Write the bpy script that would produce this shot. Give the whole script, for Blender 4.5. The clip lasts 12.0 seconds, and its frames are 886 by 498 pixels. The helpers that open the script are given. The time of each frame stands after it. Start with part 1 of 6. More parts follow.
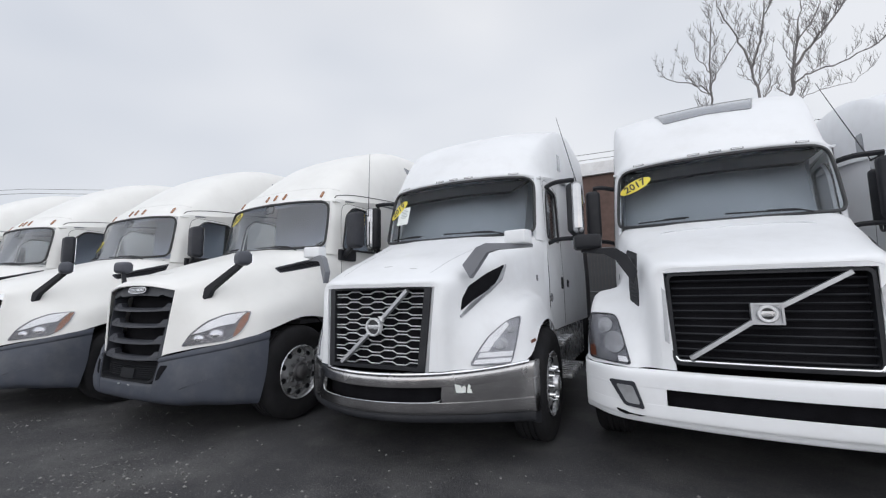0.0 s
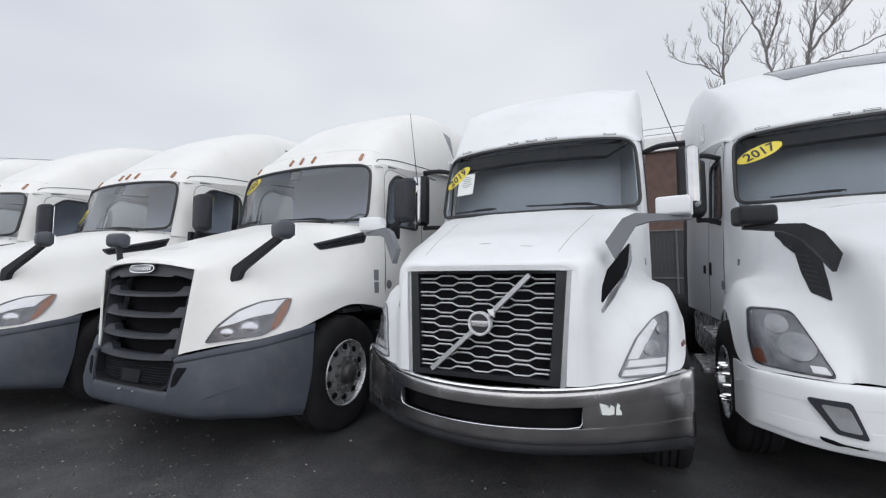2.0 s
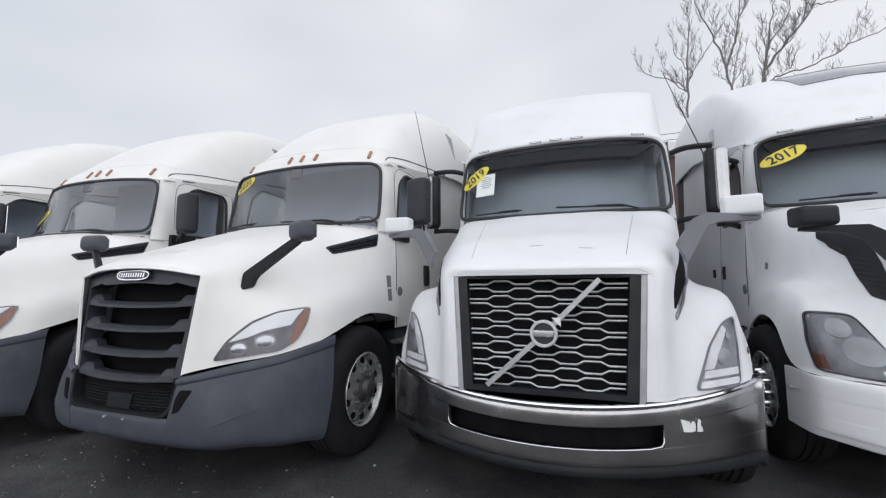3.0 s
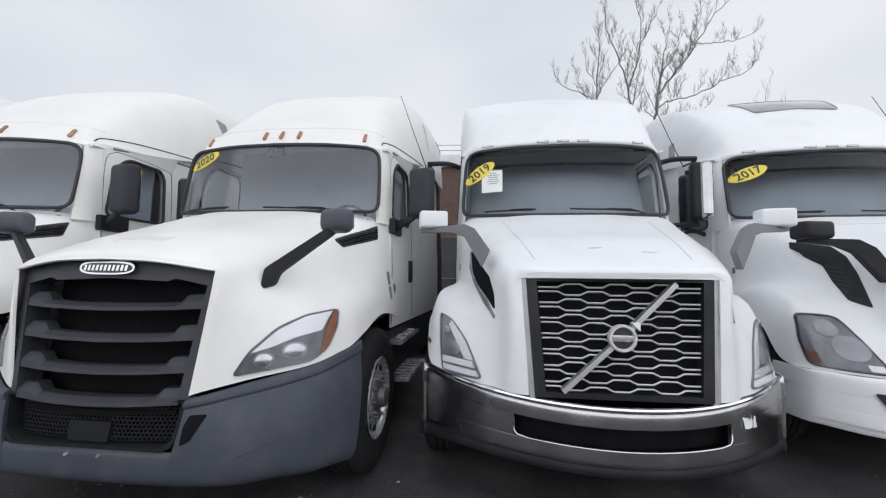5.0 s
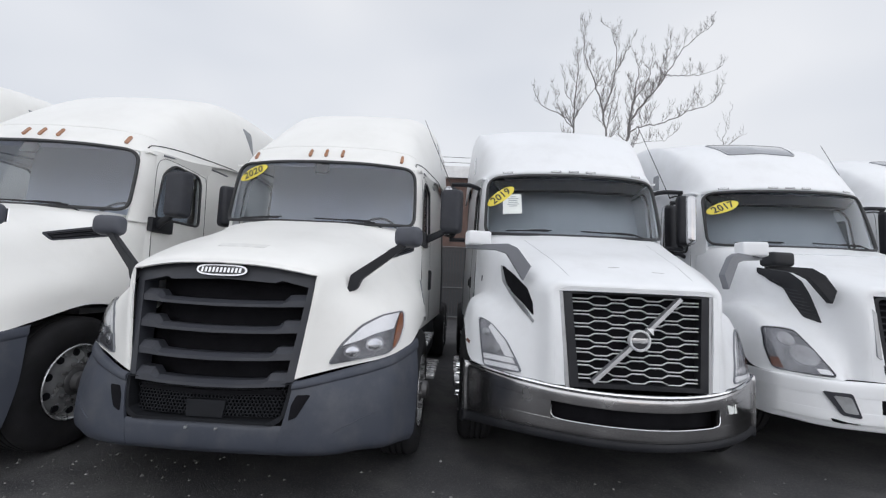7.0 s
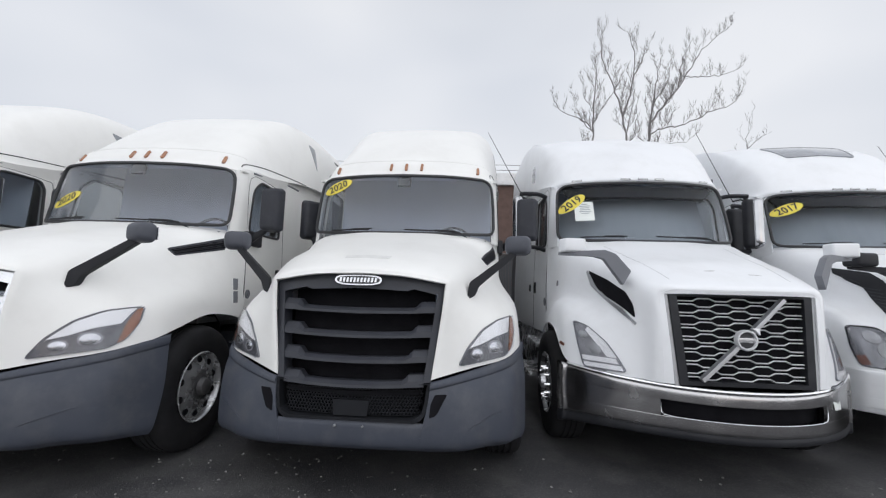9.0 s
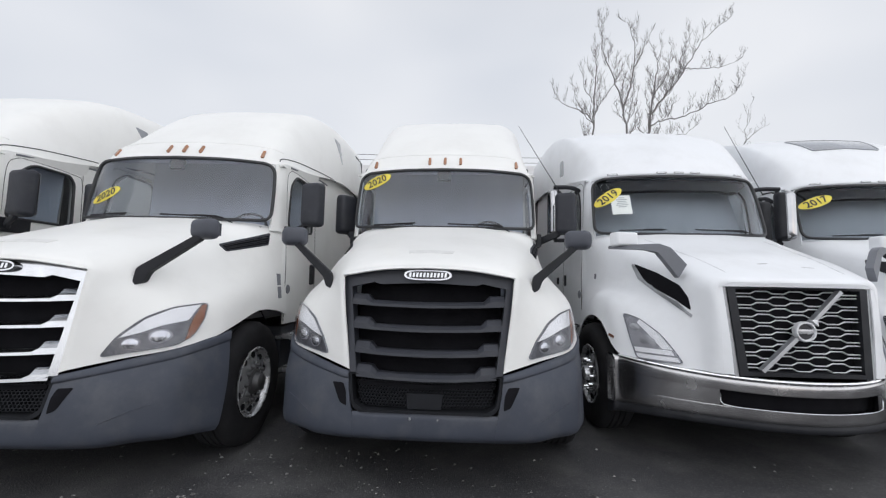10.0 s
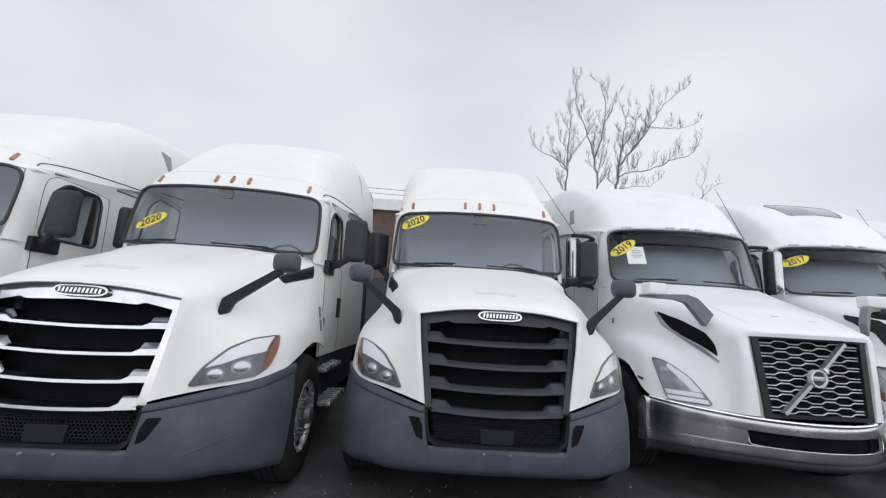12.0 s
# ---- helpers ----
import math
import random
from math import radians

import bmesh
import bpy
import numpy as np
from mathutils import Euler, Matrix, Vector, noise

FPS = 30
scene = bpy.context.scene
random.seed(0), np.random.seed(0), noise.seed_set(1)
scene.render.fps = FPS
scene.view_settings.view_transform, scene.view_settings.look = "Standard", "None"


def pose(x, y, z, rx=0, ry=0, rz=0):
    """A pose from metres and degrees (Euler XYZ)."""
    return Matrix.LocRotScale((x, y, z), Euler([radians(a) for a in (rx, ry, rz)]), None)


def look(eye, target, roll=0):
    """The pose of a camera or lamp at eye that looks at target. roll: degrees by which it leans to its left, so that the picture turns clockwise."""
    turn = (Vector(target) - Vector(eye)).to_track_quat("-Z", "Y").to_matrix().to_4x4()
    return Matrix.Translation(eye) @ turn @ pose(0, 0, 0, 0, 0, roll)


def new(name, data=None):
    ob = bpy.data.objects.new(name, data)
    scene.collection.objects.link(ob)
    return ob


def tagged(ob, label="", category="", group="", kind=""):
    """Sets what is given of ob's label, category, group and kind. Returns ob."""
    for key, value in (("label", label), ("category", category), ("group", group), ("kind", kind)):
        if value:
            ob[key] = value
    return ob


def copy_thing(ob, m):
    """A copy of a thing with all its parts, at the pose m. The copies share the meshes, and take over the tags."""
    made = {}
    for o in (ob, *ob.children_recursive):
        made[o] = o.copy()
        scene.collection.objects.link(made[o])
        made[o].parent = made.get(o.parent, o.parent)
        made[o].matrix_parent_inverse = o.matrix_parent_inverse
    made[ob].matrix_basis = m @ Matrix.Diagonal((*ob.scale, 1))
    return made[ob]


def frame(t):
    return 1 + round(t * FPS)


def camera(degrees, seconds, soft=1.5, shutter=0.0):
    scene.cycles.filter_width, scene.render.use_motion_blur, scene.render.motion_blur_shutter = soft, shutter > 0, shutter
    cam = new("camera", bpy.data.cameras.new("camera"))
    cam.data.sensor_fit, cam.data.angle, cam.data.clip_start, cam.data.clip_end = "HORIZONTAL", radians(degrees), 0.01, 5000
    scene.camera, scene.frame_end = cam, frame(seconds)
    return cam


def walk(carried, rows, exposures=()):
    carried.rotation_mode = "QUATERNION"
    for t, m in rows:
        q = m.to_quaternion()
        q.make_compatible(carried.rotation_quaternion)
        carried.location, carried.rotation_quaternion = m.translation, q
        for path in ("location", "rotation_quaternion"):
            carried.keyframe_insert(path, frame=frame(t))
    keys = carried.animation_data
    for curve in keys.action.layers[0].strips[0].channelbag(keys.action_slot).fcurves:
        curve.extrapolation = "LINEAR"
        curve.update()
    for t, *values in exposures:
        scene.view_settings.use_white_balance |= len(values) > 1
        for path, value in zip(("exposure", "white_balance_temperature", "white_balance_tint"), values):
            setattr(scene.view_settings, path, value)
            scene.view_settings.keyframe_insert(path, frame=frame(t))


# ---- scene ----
cam = camera(95.0, 12.0, soft=1.25)
PATH = [
    (0, (4.746, -2.232, 1.347), (3.86, -0.452, 1.568), -0.9),
    (0.5, (4.452, -2.132, 1.342), (3.598, -0.335, 1.546), -1.3),
    (1, (4.161, -1.938, 1.349), (3.268, -0.158, 1.533), -1.8),
    (1.5, (3.891, -1.807, 1.345), (3.042, 0.0, 1.466), -1.3),
    (2, (3.559, -1.829, 1.365), (2.734, -0.012, 1.506), 0.0),
    (2.5, (3.295, -1.857, 1.363), (2.455, -0.05, 1.536), 0.8),
    (3, (2.99, -1.774, 1.359), (2.312, 0.1, 1.533), -0.4),
    (3.2, (2.901, -1.786, 1.368), (2.293, 0.111, 1.551), -0.7),
    (4.8, (2.161, -1.755, 1.399), (1.929, 0.227, 1.539), 0.3),
    (5, (2.044, -1.791, 1.406), (1.806, 0.19, 1.545), 0.6),
    (5.5, (1.784, -1.955, 1.417), (1.603, 0.032, 1.556), 1.1),
    (6, (1.665, -2.113, 1.396), (1.474, -0.127, 1.533), 1.5),
    (6.5, (1.596, -2.295, 1.385), (1.435, -0.308, 1.546), 2.1),
    (7, (1.512, -2.341, 1.4), (1.42, -0.351, 1.581), 2.6),
    (7.2, (1.412, -2.316, 1.416), (1.3, -0.33, 1.623), 3.0),
    (8.8, (0.888, -2.53, 1.37), (0.777, -0.541, 1.558), 1.8),
    (9, (0.799, -2.573, 1.371), (0.648, -0.59, 1.582), 1.6),
    (9.5, (0.529, -2.595, 1.409), (0.404, -0.611, 1.633), 1.2),
    (10, (0.29, -2.623, 1.375), (0.17, -0.634, 1.55), 1.2),
    (10.5, (0.176, -2.827, 1.348), (0.128, -0.838, 1.556), 1.2),
    (11, (0.009, -2.938, 1.371), (-0.023, -0.958, 1.649), 1.8),
    (11.5, (-0.262, -2.898, 1.369), (-0.265, -0.921, 1.672), 2.5),
    (12, (-0.49, -2.878, 1.384), (-0.447, -0.908, 1.73), 3.4),
]
walk(cam, [(t, look(eye, target, roll)) for t, eye, target, roll in PATH])

from mathutils.bvhtree import BVHTree

# ---- light: flat overcast daylight ----
SUN_UP, SUN_TURN = 5.0, 162.0
world = bpy.data.worlds.new("overcast_sky")
scene.world = world
world.use_nodes = True
wn, wl = world.node_tree.nodes, world.node_tree.links
wn.clear()
w_out = wn.new("ShaderNodeOutputWorld")
w_bg = wn.new("ShaderNodeBackground")
w_sky = wn.new("ShaderNodeTexSky")
w_sky.sky_type = "NISHITA"
w_sky.sun_disc = False
w_sky.sun_elevation = radians(SUN_UP)
w_sky.sun_rotation = radians(SUN_TURN)
w_scale = wn.new("ShaderNodeVectorMath")
w_scale.operation = "SCALE"
w_scale.inputs["Scale"].default_value = 0.10
w_co = wn.new("ShaderNodeTexCoord")
w_map = wn.new("ShaderNodeMapping")
w_map.inputs["Scale"].default_value = (1.0, 1.0, 2.2)
w_noise = wn.new("ShaderNodeTexNoise")
w_noise.inputs["Scale"].default_value = 1.5
w_noise.inputs["Detail"].default_value = 2.5
w_noise.inputs["Roughness"].default_value = 0.45
w_ramp = wn.new("ShaderNodeValToRGB")
w_ramp.color_ramp.elements[0].position = 0.34
w_ramp.color_ramp.elements[0].color = (0.68, 0.72, 0.80, 1)
w_ramp.color_ramp.elements[1].position = 0.66
w_ramp.color_ramp.elements[1].color = (0.87, 0.89, 0.94, 1)
w_mix = wn.new("ShaderNodeMix")
w_mix.data_type = "RGBA"
w_mix.inputs["Factor"].default_value = 0.94
wl.new(w_co.outputs["Generated"], w_map.inputs["Vector"])
wl.new(w_map.outputs["Vector"], w_noise.inputs["Vector"])
wl.new(w_noise.outputs["Fac"], w_ramp.inputs["Fac"])
wl.new(w_sky.outputs["Color"], w_scale.inputs[0])
wl.new(w_scale.outputs["Vector"], w_mix.inputs["A"])
wl.new(w_ramp.outputs["Color"], w_mix.inputs["B"])
wl.new(w_mix.outputs["Result"], w_bg.inputs["Color"])
# the cloud cover is brightest low over the yard and a little greyer overhead
w_sep = wn.new("ShaderNodeSeparateXYZ")
w_rise = wn.new("ShaderNodeMapRange")
w_rise.interpolation_type = "SMOOTHSTEP"
w_rise.inputs["From Min"].default_value, w_rise.inputs["From Max"].default_value = 0.45, 1.0
w_rise.inputs["To Min"].default_value, w_rise.inputs["To Max"].default_value = 1.0, 0.76
wl.new(w_co.outputs["Generated"], w_sep.inputs["Vector"])
wl.new(w_sep.outputs["Z"], w_rise.inputs["Value"])
wl.new(w_rise.outputs["Result"], w_bg.inputs["Strength"])
wl.new(w_bg.outputs["Background"], w_out.inputs["Surface"])

sun = new("sun", bpy.data.lights.new("sun", "SUN"))
sun.data.energy = 2.55
sun.data.angle = radians(164)
sun.data.color = (0.985, 0.985, 1.0)
sun.matrix_world = pose(0, 0, 30, 90 - SUN_UP, 0, 180 - SUN_TURN)


# ---- materials ----
def material(name, colour, rough=0.5, metal=0.0, coat=0.0, vary=0.0, scale=6.0, bump=0.0, bump_scale=60.0, dirt=None, dirt_amount=0.0, dirt_scale=3.0, spec=0.5, rough_vary=0.0, island=0.0, dirt_from=0.48):
    """A procedural surface: broad tone variation, dirt at a second scale, fine relief."""
    m = bpy.data.materials.new(name)
    m.use_nodes = True
    n, l = m.node_tree.nodes, m.node_tree.links
    b = n["Principled BSDF"]
    b.inputs["Base Color"].default_value = (*colour, 1)
    b.inputs["Roughness"].default_value = rough
    b.inputs["Metallic"].default_value = metal
    b.inputs["Specular IOR Level"].default_value = spec
    b.inputs["Coat Weight"].default_value = coat
    b.inputs["Coat Roughness"].default_value = 0.08
    co = n.new("ShaderNodeTexCoord")
    last = None
    if vary > 0:
        t = n.new("ShaderNodeTexNoise")
        t.inputs["Scale"].default_value = scale
        t.inputs["Detail"].default_value = 6
        l.new(co.outputs["Object"], t.inputs["Vector"])
        r = n.new("ShaderNodeMapRange")
        r.inputs["From Min"].default_value, r.inputs["From Max"].default_value = 0.3, 0.7
        r.inputs["To Min"].default_value, r.inputs["To Max"].default_value = 1 - vary, 1 + vary
        l.new(t.outputs["Fac"], r.inputs["Value"])
        h = n.new("ShaderNodeHueSaturation")
        h.inputs["Color"].default_value = (*colour, 1)
        l.new(r.outputs["Result"], h.inputs["Value"])
        last = h.outputs["Color"]
        if island > 0:
            g = n.new("ShaderNodeNewGeometry")
            r2 = n.new("ShaderNodeMapRange")
            r2.inputs["To Min"].default_value, r2.inputs["To Max"].default_value = 1 - island, 1 + island
            l.new(g.outputs["Random Per Island"], r2.inputs["Value"])
            mu = n.new("ShaderNodeMath")
            mu.operation = "MULTIPLY"
            l.new(r.outputs["Result"], mu.inputs[0])
            l.new(r2.outputs["Result"], mu.inputs[1])
            l.new(mu.outputs["Value"], h.inputs["Value"])
        if rough_vary > 0:
            r3 = n.new("ShaderNodeMapRange")
            r3.inputs["From Min"].default_value, r3.inputs["From Max"].default_value = 0.3, 0.7
            r3.inputs["To Min"].default_value, r3.inputs["To Max"].default_value = max(0.02, rough - rough_vary), rough + rough_vary
            l.new(t.outputs["Fac"], r3.inputs["Value"])
            l.new(r3.outputs["Result"], b.inputs["Roughness"])
    if dirt is not None:
        t2 = n.new("ShaderNodeTexNoise")
        t2.inputs["Scale"].default_value = dirt_scale
        t2.inputs["Detail"].default_value = 9
        t2.inputs["Roughness"].default_value = 0.65
        l.new(co.outputs["Object"], t2.inputs["Vector"])
        r4 = n.new("ShaderNodeMapRange")
        r4.inputs["From Min"].default_value, r4.inputs["From Max"].default_value = dirt_from, 0.75
        r4.inputs["To Min"].default_value, r4.inputs["To Max"].default_value = 0.0, dirt_amount
        l.new(t2.outputs["Fac"], r4.inputs["Value"])
        mx = n.new("ShaderNodeMix")
        mx.data_type = "RGBA"
        l.new(r4.outputs["Result"], mx.inputs["Factor"])
        if last is not None:
            l.new(last, mx.inputs["A"])
        else:
            mx.inputs["A"].default_value = (*colour, 1)
        mx.inputs["B"].default_value = (*dirt, 1)
        last = mx.outputs["Result"]
    if last is not None:
        l.new(last, b.inputs["Base Color"])
    if bump > 0:
        t3 = n.new("ShaderNodeTexNoise")
        t3.inputs["Scale"].default_value = bump_scale
        t3.inputs["Detail"].default_value = 4
        l.new(co.outputs["Object"], t3.inputs["Vector"])
        bp = n.new("ShaderNodeBump")
        bp.inputs["Strength"].default_value = bump
        bp.inputs["Distance"].default_value = 0.01
        l.new(t3.outputs["Fac"], bp.inputs["Height"])
        l.new(bp.outputs["Normal"], b.inputs["Normal"])
    return m


def glass_material(name, tint, ior=1.5):
    m = bpy.data.materials.new(name)
    m.use_nodes = True
    n, l = m.node_tree.nodes, m.node_tree.links
    n.clear()
    out = n.new("ShaderNodeOutputMaterial")
    tr = n.new("ShaderNodeBsdfTransparent")
    tr.inputs["Color"].default_value = (*tint, 1)
    gl = n.new("ShaderNodeBsdfGlossy")
    gl.inputs["Roughness"].default_value = 0.02
    f0 = ((ior - 1) / (ior + 1)) ** 2
    lw = n.new("ShaderNodeLayerWeight")
    lw.inputs["Blend"].default_value = 0.5
    pw = n.new("ShaderNodeMath")
    pw.operation = "POWER"
    pw.inputs[1].default_value = 5.0
    l.new(lw.outputs["Facing"], pw.inputs[0])
    fr = n.new("ShaderNodeMapRange")
    fr.inputs["To Min"].default_value, fr.inputs["To Max"].default_value = f0, 1.0
    l.new(pw.outputs["Value"], fr.inputs["Value"])
    mx = n.new("ShaderNodeMixShader")
    l.new(fr.outputs["Result"], mx.inputs["Fac"])
    l.new(tr.outputs["BSDF"], mx.inputs[1])
    l.new(gl.outputs["BSDF"], mx.inputs[2])
    l.new(mx.outputs["Shader"], out.inputs["Surface"])
    return m


GRIME = (0.30, 0.28, 0.25)
PAINT_WARM = material("warm_white_paint", (0.795, 0.795, 0.78), 0.40, coat=0.12, vary=0.02, scale=1.5, dirt=GRIME, dirt_amount=0.10, dirt_scale=2.2, bump=0.02, bump_scale=5)
PAINT_COOL = material("cool_white_paint", (0.77, 0.785, 0.81), 0.40, coat=0.12, vary=0.025, scale=1.5, dirt=GRIME, dirt_amount=0.13, dirt_scale=2.5, bump=0.02, bump_scale=5)
GREY_PLASTIC = material("slate_grey_plastic", (0.050, 0.057, 0.076), 0.55, spec=0.35, vary=0.08, scale=3, dirt=(0.16, 0.16, 0.16), dirt_amount=0.25, dirt_scale=5, bump=0.12, bump_scale=220, rough_vary=0.08)
MIRROR_GREY = material("mirror_grey_plastic", (0.070, 0.075, 0.092), 0.5, spec=0.35, vary=0.08, scale=4, bump=0.08, bump_scale=220)
GRILLE_GREY = material("grille_grey_plastic", (0.038, 0.041, 0.051), 0.5, spec=0.35, vary=0.08, scale=5, bump=0.08, bump_scale=220, dirt=(0.12, 0.12, 0.12), dirt_amount=0.2)
DARK_PLASTIC = material("dark_grey_plastic", (0.024, 0.026, 0.034), 0.55, spec=0.35, vary=0.1, scale=5, bump=0.15, bump_scale=250, dirt=(0.12, 0.12, 0.12), dirt_amount=0.2)
ARM_PLASTIC = material("mid_grey_plastic", (0.17, 0.178, 0.20), 0.5, vary=0.06, scale=4, bump=0.1, bump_scale=240)
BLACK_PLASTIC = material("black_plastic", (0.015, 0.016, 0.020), 0.55, spec=0.3, vary=0.15, scale=6, bump=0.1, bump_scale=200, dirt=(0.05, 0.05, 0.05), dirt_amount=0.3)
BLACK_VOID = material("matt_black_core", (0.009, 0.009, 0.011), 0.9, spec=0.08, vary=0.2, scale=8, bump=0.3, bump_scale=90)
LOWER_BLACK = material("dull_black_plastic", (0.011, 0.012, 0.015), 0.7, spec=0.2, vary=0.15, scale=9)
SEAL = material("black_rubber_seal", (0.022, 0.023, 0.026), 0.55, vary=0.2, scale=12)
RUBBER = material("tyre_rubber", (0.017, 0.017, 0.019), 0.85, vary=0.2, scale=8, dirt=(0.022, 0.021, 0.02), dirt_amount=0.5, dirt_scale=6, spec=0.2, bump=0.2, bump_scale=120)
CHROME = material("chrome", (0.72, 0.73, 0.75), 0.10, metal=1.0, vary=0.05, scale=5, rough_vary=0.05)
MIRROR_CHROME = material("tarnished_chrome_housing", (0.42, 0.425, 0.44), 0.07, metal=1.0, vary=0.08, scale=7, rough_vary=0.03)
GRILLE_CHROME = material("grille_chrome", (0.56, 0.57, 0.59), 0.16, metal=1.0, vary=0.08, scale=9, rough_vary=0.05)
BUMPER_CHROME = material("weathered_chrome_bumper", (0.46, 0.455, 0.46), 0.22, metal=1.0, vary=0.12, scale=3, rough_vary=0.08, dirt=(0.16, 0.15, 0.145), dirt_amount=0.25, dirt_scale=4)
ALUMINIUM = material("polished_aluminium", (0.58, 0.59, 0.61), 0.26, metal=0.7, vary=0.08, scale=9, rough_vary=0.08, dirt=(0.2, 0.19, 0.18), dirt_amount=0.4, dirt_scale=8)
SATIN = material("satin_silver_trim", (0.40, 0.41, 0.43), 0.42, metal=0.7, vary=0.08, scale=14, dirt=(0.18, 0.18, 0.18), dirt_amount=0.35, dirt_scale=12)
BRIGHT_BAR = material("bright_grille_bar", (0.72, 0.73, 0.75), 0.35, metal=0.35, vary=0.06, scale=20)
HUB_METAL = material("dull_hub_metal", (0.11, 0.11, 0.115), 0.45, metal=0.5, vary=0.3, scale=11, dirt=(0.07, 0.065, 0.06), dirt_amount=0.6, dirt_scale=9)
STEEL_DARK = material("grimy_steel", (0.07, 0.07, 0.075), 0.6, metal=0.4, vary=0.25, scale=7, dirt=(0.10, 0.085, 0.07), dirt_amount=0.5, bump=0.2)
AMBER = material("amber_lens", (0.31, 0.135, 0.065), 0.25, coat=0.6, vary=0.1, scale=30)
AMBER_CORNER = material("amber_lamp_corner", (0.25, 0.092, 0.045), 0.25, coat=0.5, vary=0.15, scale=25)
AMBER_DULL = material("amber_reflector", (0.12, 0.040, 0.022), 0.28, coat=0.5, vary=0.15, scale=20)
LAMP_CORE = material("headlight_reflector", (0.15, 0.155, 0.17), 0.28, metal=0.4, vary=0.4, scale=14)
LAMP_DARK = material("dark_headlight_bowl", (0.12, 0.123, 0.135), 0.3, metal=0.3, vary=0.35, scale=18)
LAMP_WHITE = material("headlight_light_guide", (0.84, 0.85, 0.86), 0.25, vary=0.05, scale=14, coat=0.4)
LAMP_MIRROR = material("bright_lamp_reflector", (0.56, 0.57, 0.59), 0.26, metal=0.9, vary=0.15, scale=30, bump=0.25, bump_scale=45)
LAMP_SOFT = material("clouded_lamp_reflector", (0.36, 0.37, 0.385), 0.42, metal=0.4, vary=0.3, scale=9)
LAMP_SMOKE = material("grey_lamp_bowl", (0.27, 0.275, 0.295), 0.3, metal=0.3, vary=0.3, scale=12)
LAMP_HAZE = material("hazy_headlight_reflector", (0.30, 0.31, 0.325), 0.35, metal=0.2, vary=0.35, scale=6)
LENS = glass_material("clear_polycarbonate", (0.95, 0.95, 0.96), 1.30)
GLASS = glass_material("windshield_glass", (0.94, 0.96, 0.975), 1.18)
COATED_GLASS = glass_material("coated_windshield_glass", (0.88, 0.90, 0.93), 1.66)
SIDE_GLASS = glass_material("side_glass", (0.74, 0.76, 0.77), 1.4)
SKYLIGHT_GLASS = material("roof_window_glass", (0.22, 0.235, 0.26), 0.12, coat=1.0, vary=0.1, scale=3, spec=0.7)
DASH = material("dashboard_plastic", (0.10, 0.10, 0.11), 0.6, vary=0.1, scale=6)
GREY_LINING = material("blue_grey_cab_lining", (0.55, 0.59, 0.68), 0.9, vary=0.06, scale=4)
CURTAIN = material("grey_cab_lining", (0.62, 0.65, 0.70), 0.9, vary=0.06, scale=4, bump=0.2, bump_scale=40)
SHADE = material("grey_window_shade", (0.24, 0.255, 0.28), 0.9, vary=0.06, scale=4, bump=0.2, bump_scale=40)
PAD = material("pale_grey_patch", (0.66, 0.66, 0.65), 0.4, vary=0.05, scale=20)
SCUFF = material("grey_scuff", (0.42, 0.42, 0.42), 0.7, vary=0.3, scale=40)
STICKER = material("yellow_sticker", (0.72, 0.60, 0.07), 0.45, vary=0.03, scale=20)
INK = material("black_ink", (0.02, 0.02, 0.025), 0.5)
PAPER = material("white_paper", (0.72, 0.75, 0.73), 0.7, vary=0.03, scale=25)
PRINT = material("grey_print", (0.33, 0.36, 0.37), 0.7)
BADGE_INK = material("badge_dark_fill", (0.03, 0.03, 0.035), 0.35)


# ---- mesh helpers ----
def spline(pts, n):
    """Points along a smooth curve through pts, n steps for each span."""
    p = [Vector(q) for q in pts]
    if n <= 1 or len(p) < 3:
        if len(p) == 2 and n > 1:
            return [p[0].lerp(p[1], i / n) for i in range(n + 1)]
        return p
    e = [p[0] * 2 - p[1]] + p + [p[-1] * 2 - p[-2]]
    out = []
    for i in range(1, len(e) - 2):
        a, b, c, d = e[i - 1], e[i], e[i + 1], e[i + 2]
        for k in range(n):
            t = k / n
            out.append(0.5 * ((2 * b) + (c - a) * t + (2 * a - 5 * b + 4 * c - d) * t * t + (3 * b - a - 3 * c + d) * t * t * t))
    out.append(p[-1])
    return out


def lattice(rows, nu=5, nv=5):
    """A fine grid of points on the smooth surface through rows of control points."""
    fine = [spline(r, nu) for r in rows]
    columns = [spline(c, nv) for c in zip(*fine)]
    return [list(r) for r in zip(*columns)]


def quad_sheet(bm, grid):
    vs = [[bm.verts.new(p) for p in r] for r in grid]
    return [bm.faces.new((vs[i][j], vs[i][j + 1], vs[i + 1][j + 1], vs[i + 1][j])) for i in range(len(vs) - 1) for j in range(len(vs[0]) - 1)]


def sheet(rows, nu=5, nv=5, mirror=True, thick=0.015, facing=(0, -0.5, 1)):
    """A shell of real thickness on a smooth surface; mirrored across x = 0 on demand."""
    bm = bmesh.new()
    grid = lattice(rows, nu, nv)
    quad_sheet(bm, grid)
    if mirror:
        quad_sheet(bm, [[Vector((-p.x, p.y, p.z)) for p in r] for r in grid])
    bmesh.ops.remove_doubles(bm, verts=bm.verts[:], dist=0.0005)
    bmesh.ops.recalc_face_normals(bm, faces=bm.faces[:])
    bm.normal_update()
    total = sum((f.normal.dot(Vector(facing)) * f.calc_area() for f in bm.faces), 0.0)
    if total < 0:
        bmesh.ops.reverse_faces(bm, faces=bm.faces[:])
    bm.normal_update()
    if thick:
        shell(bm, thick)
    return bm


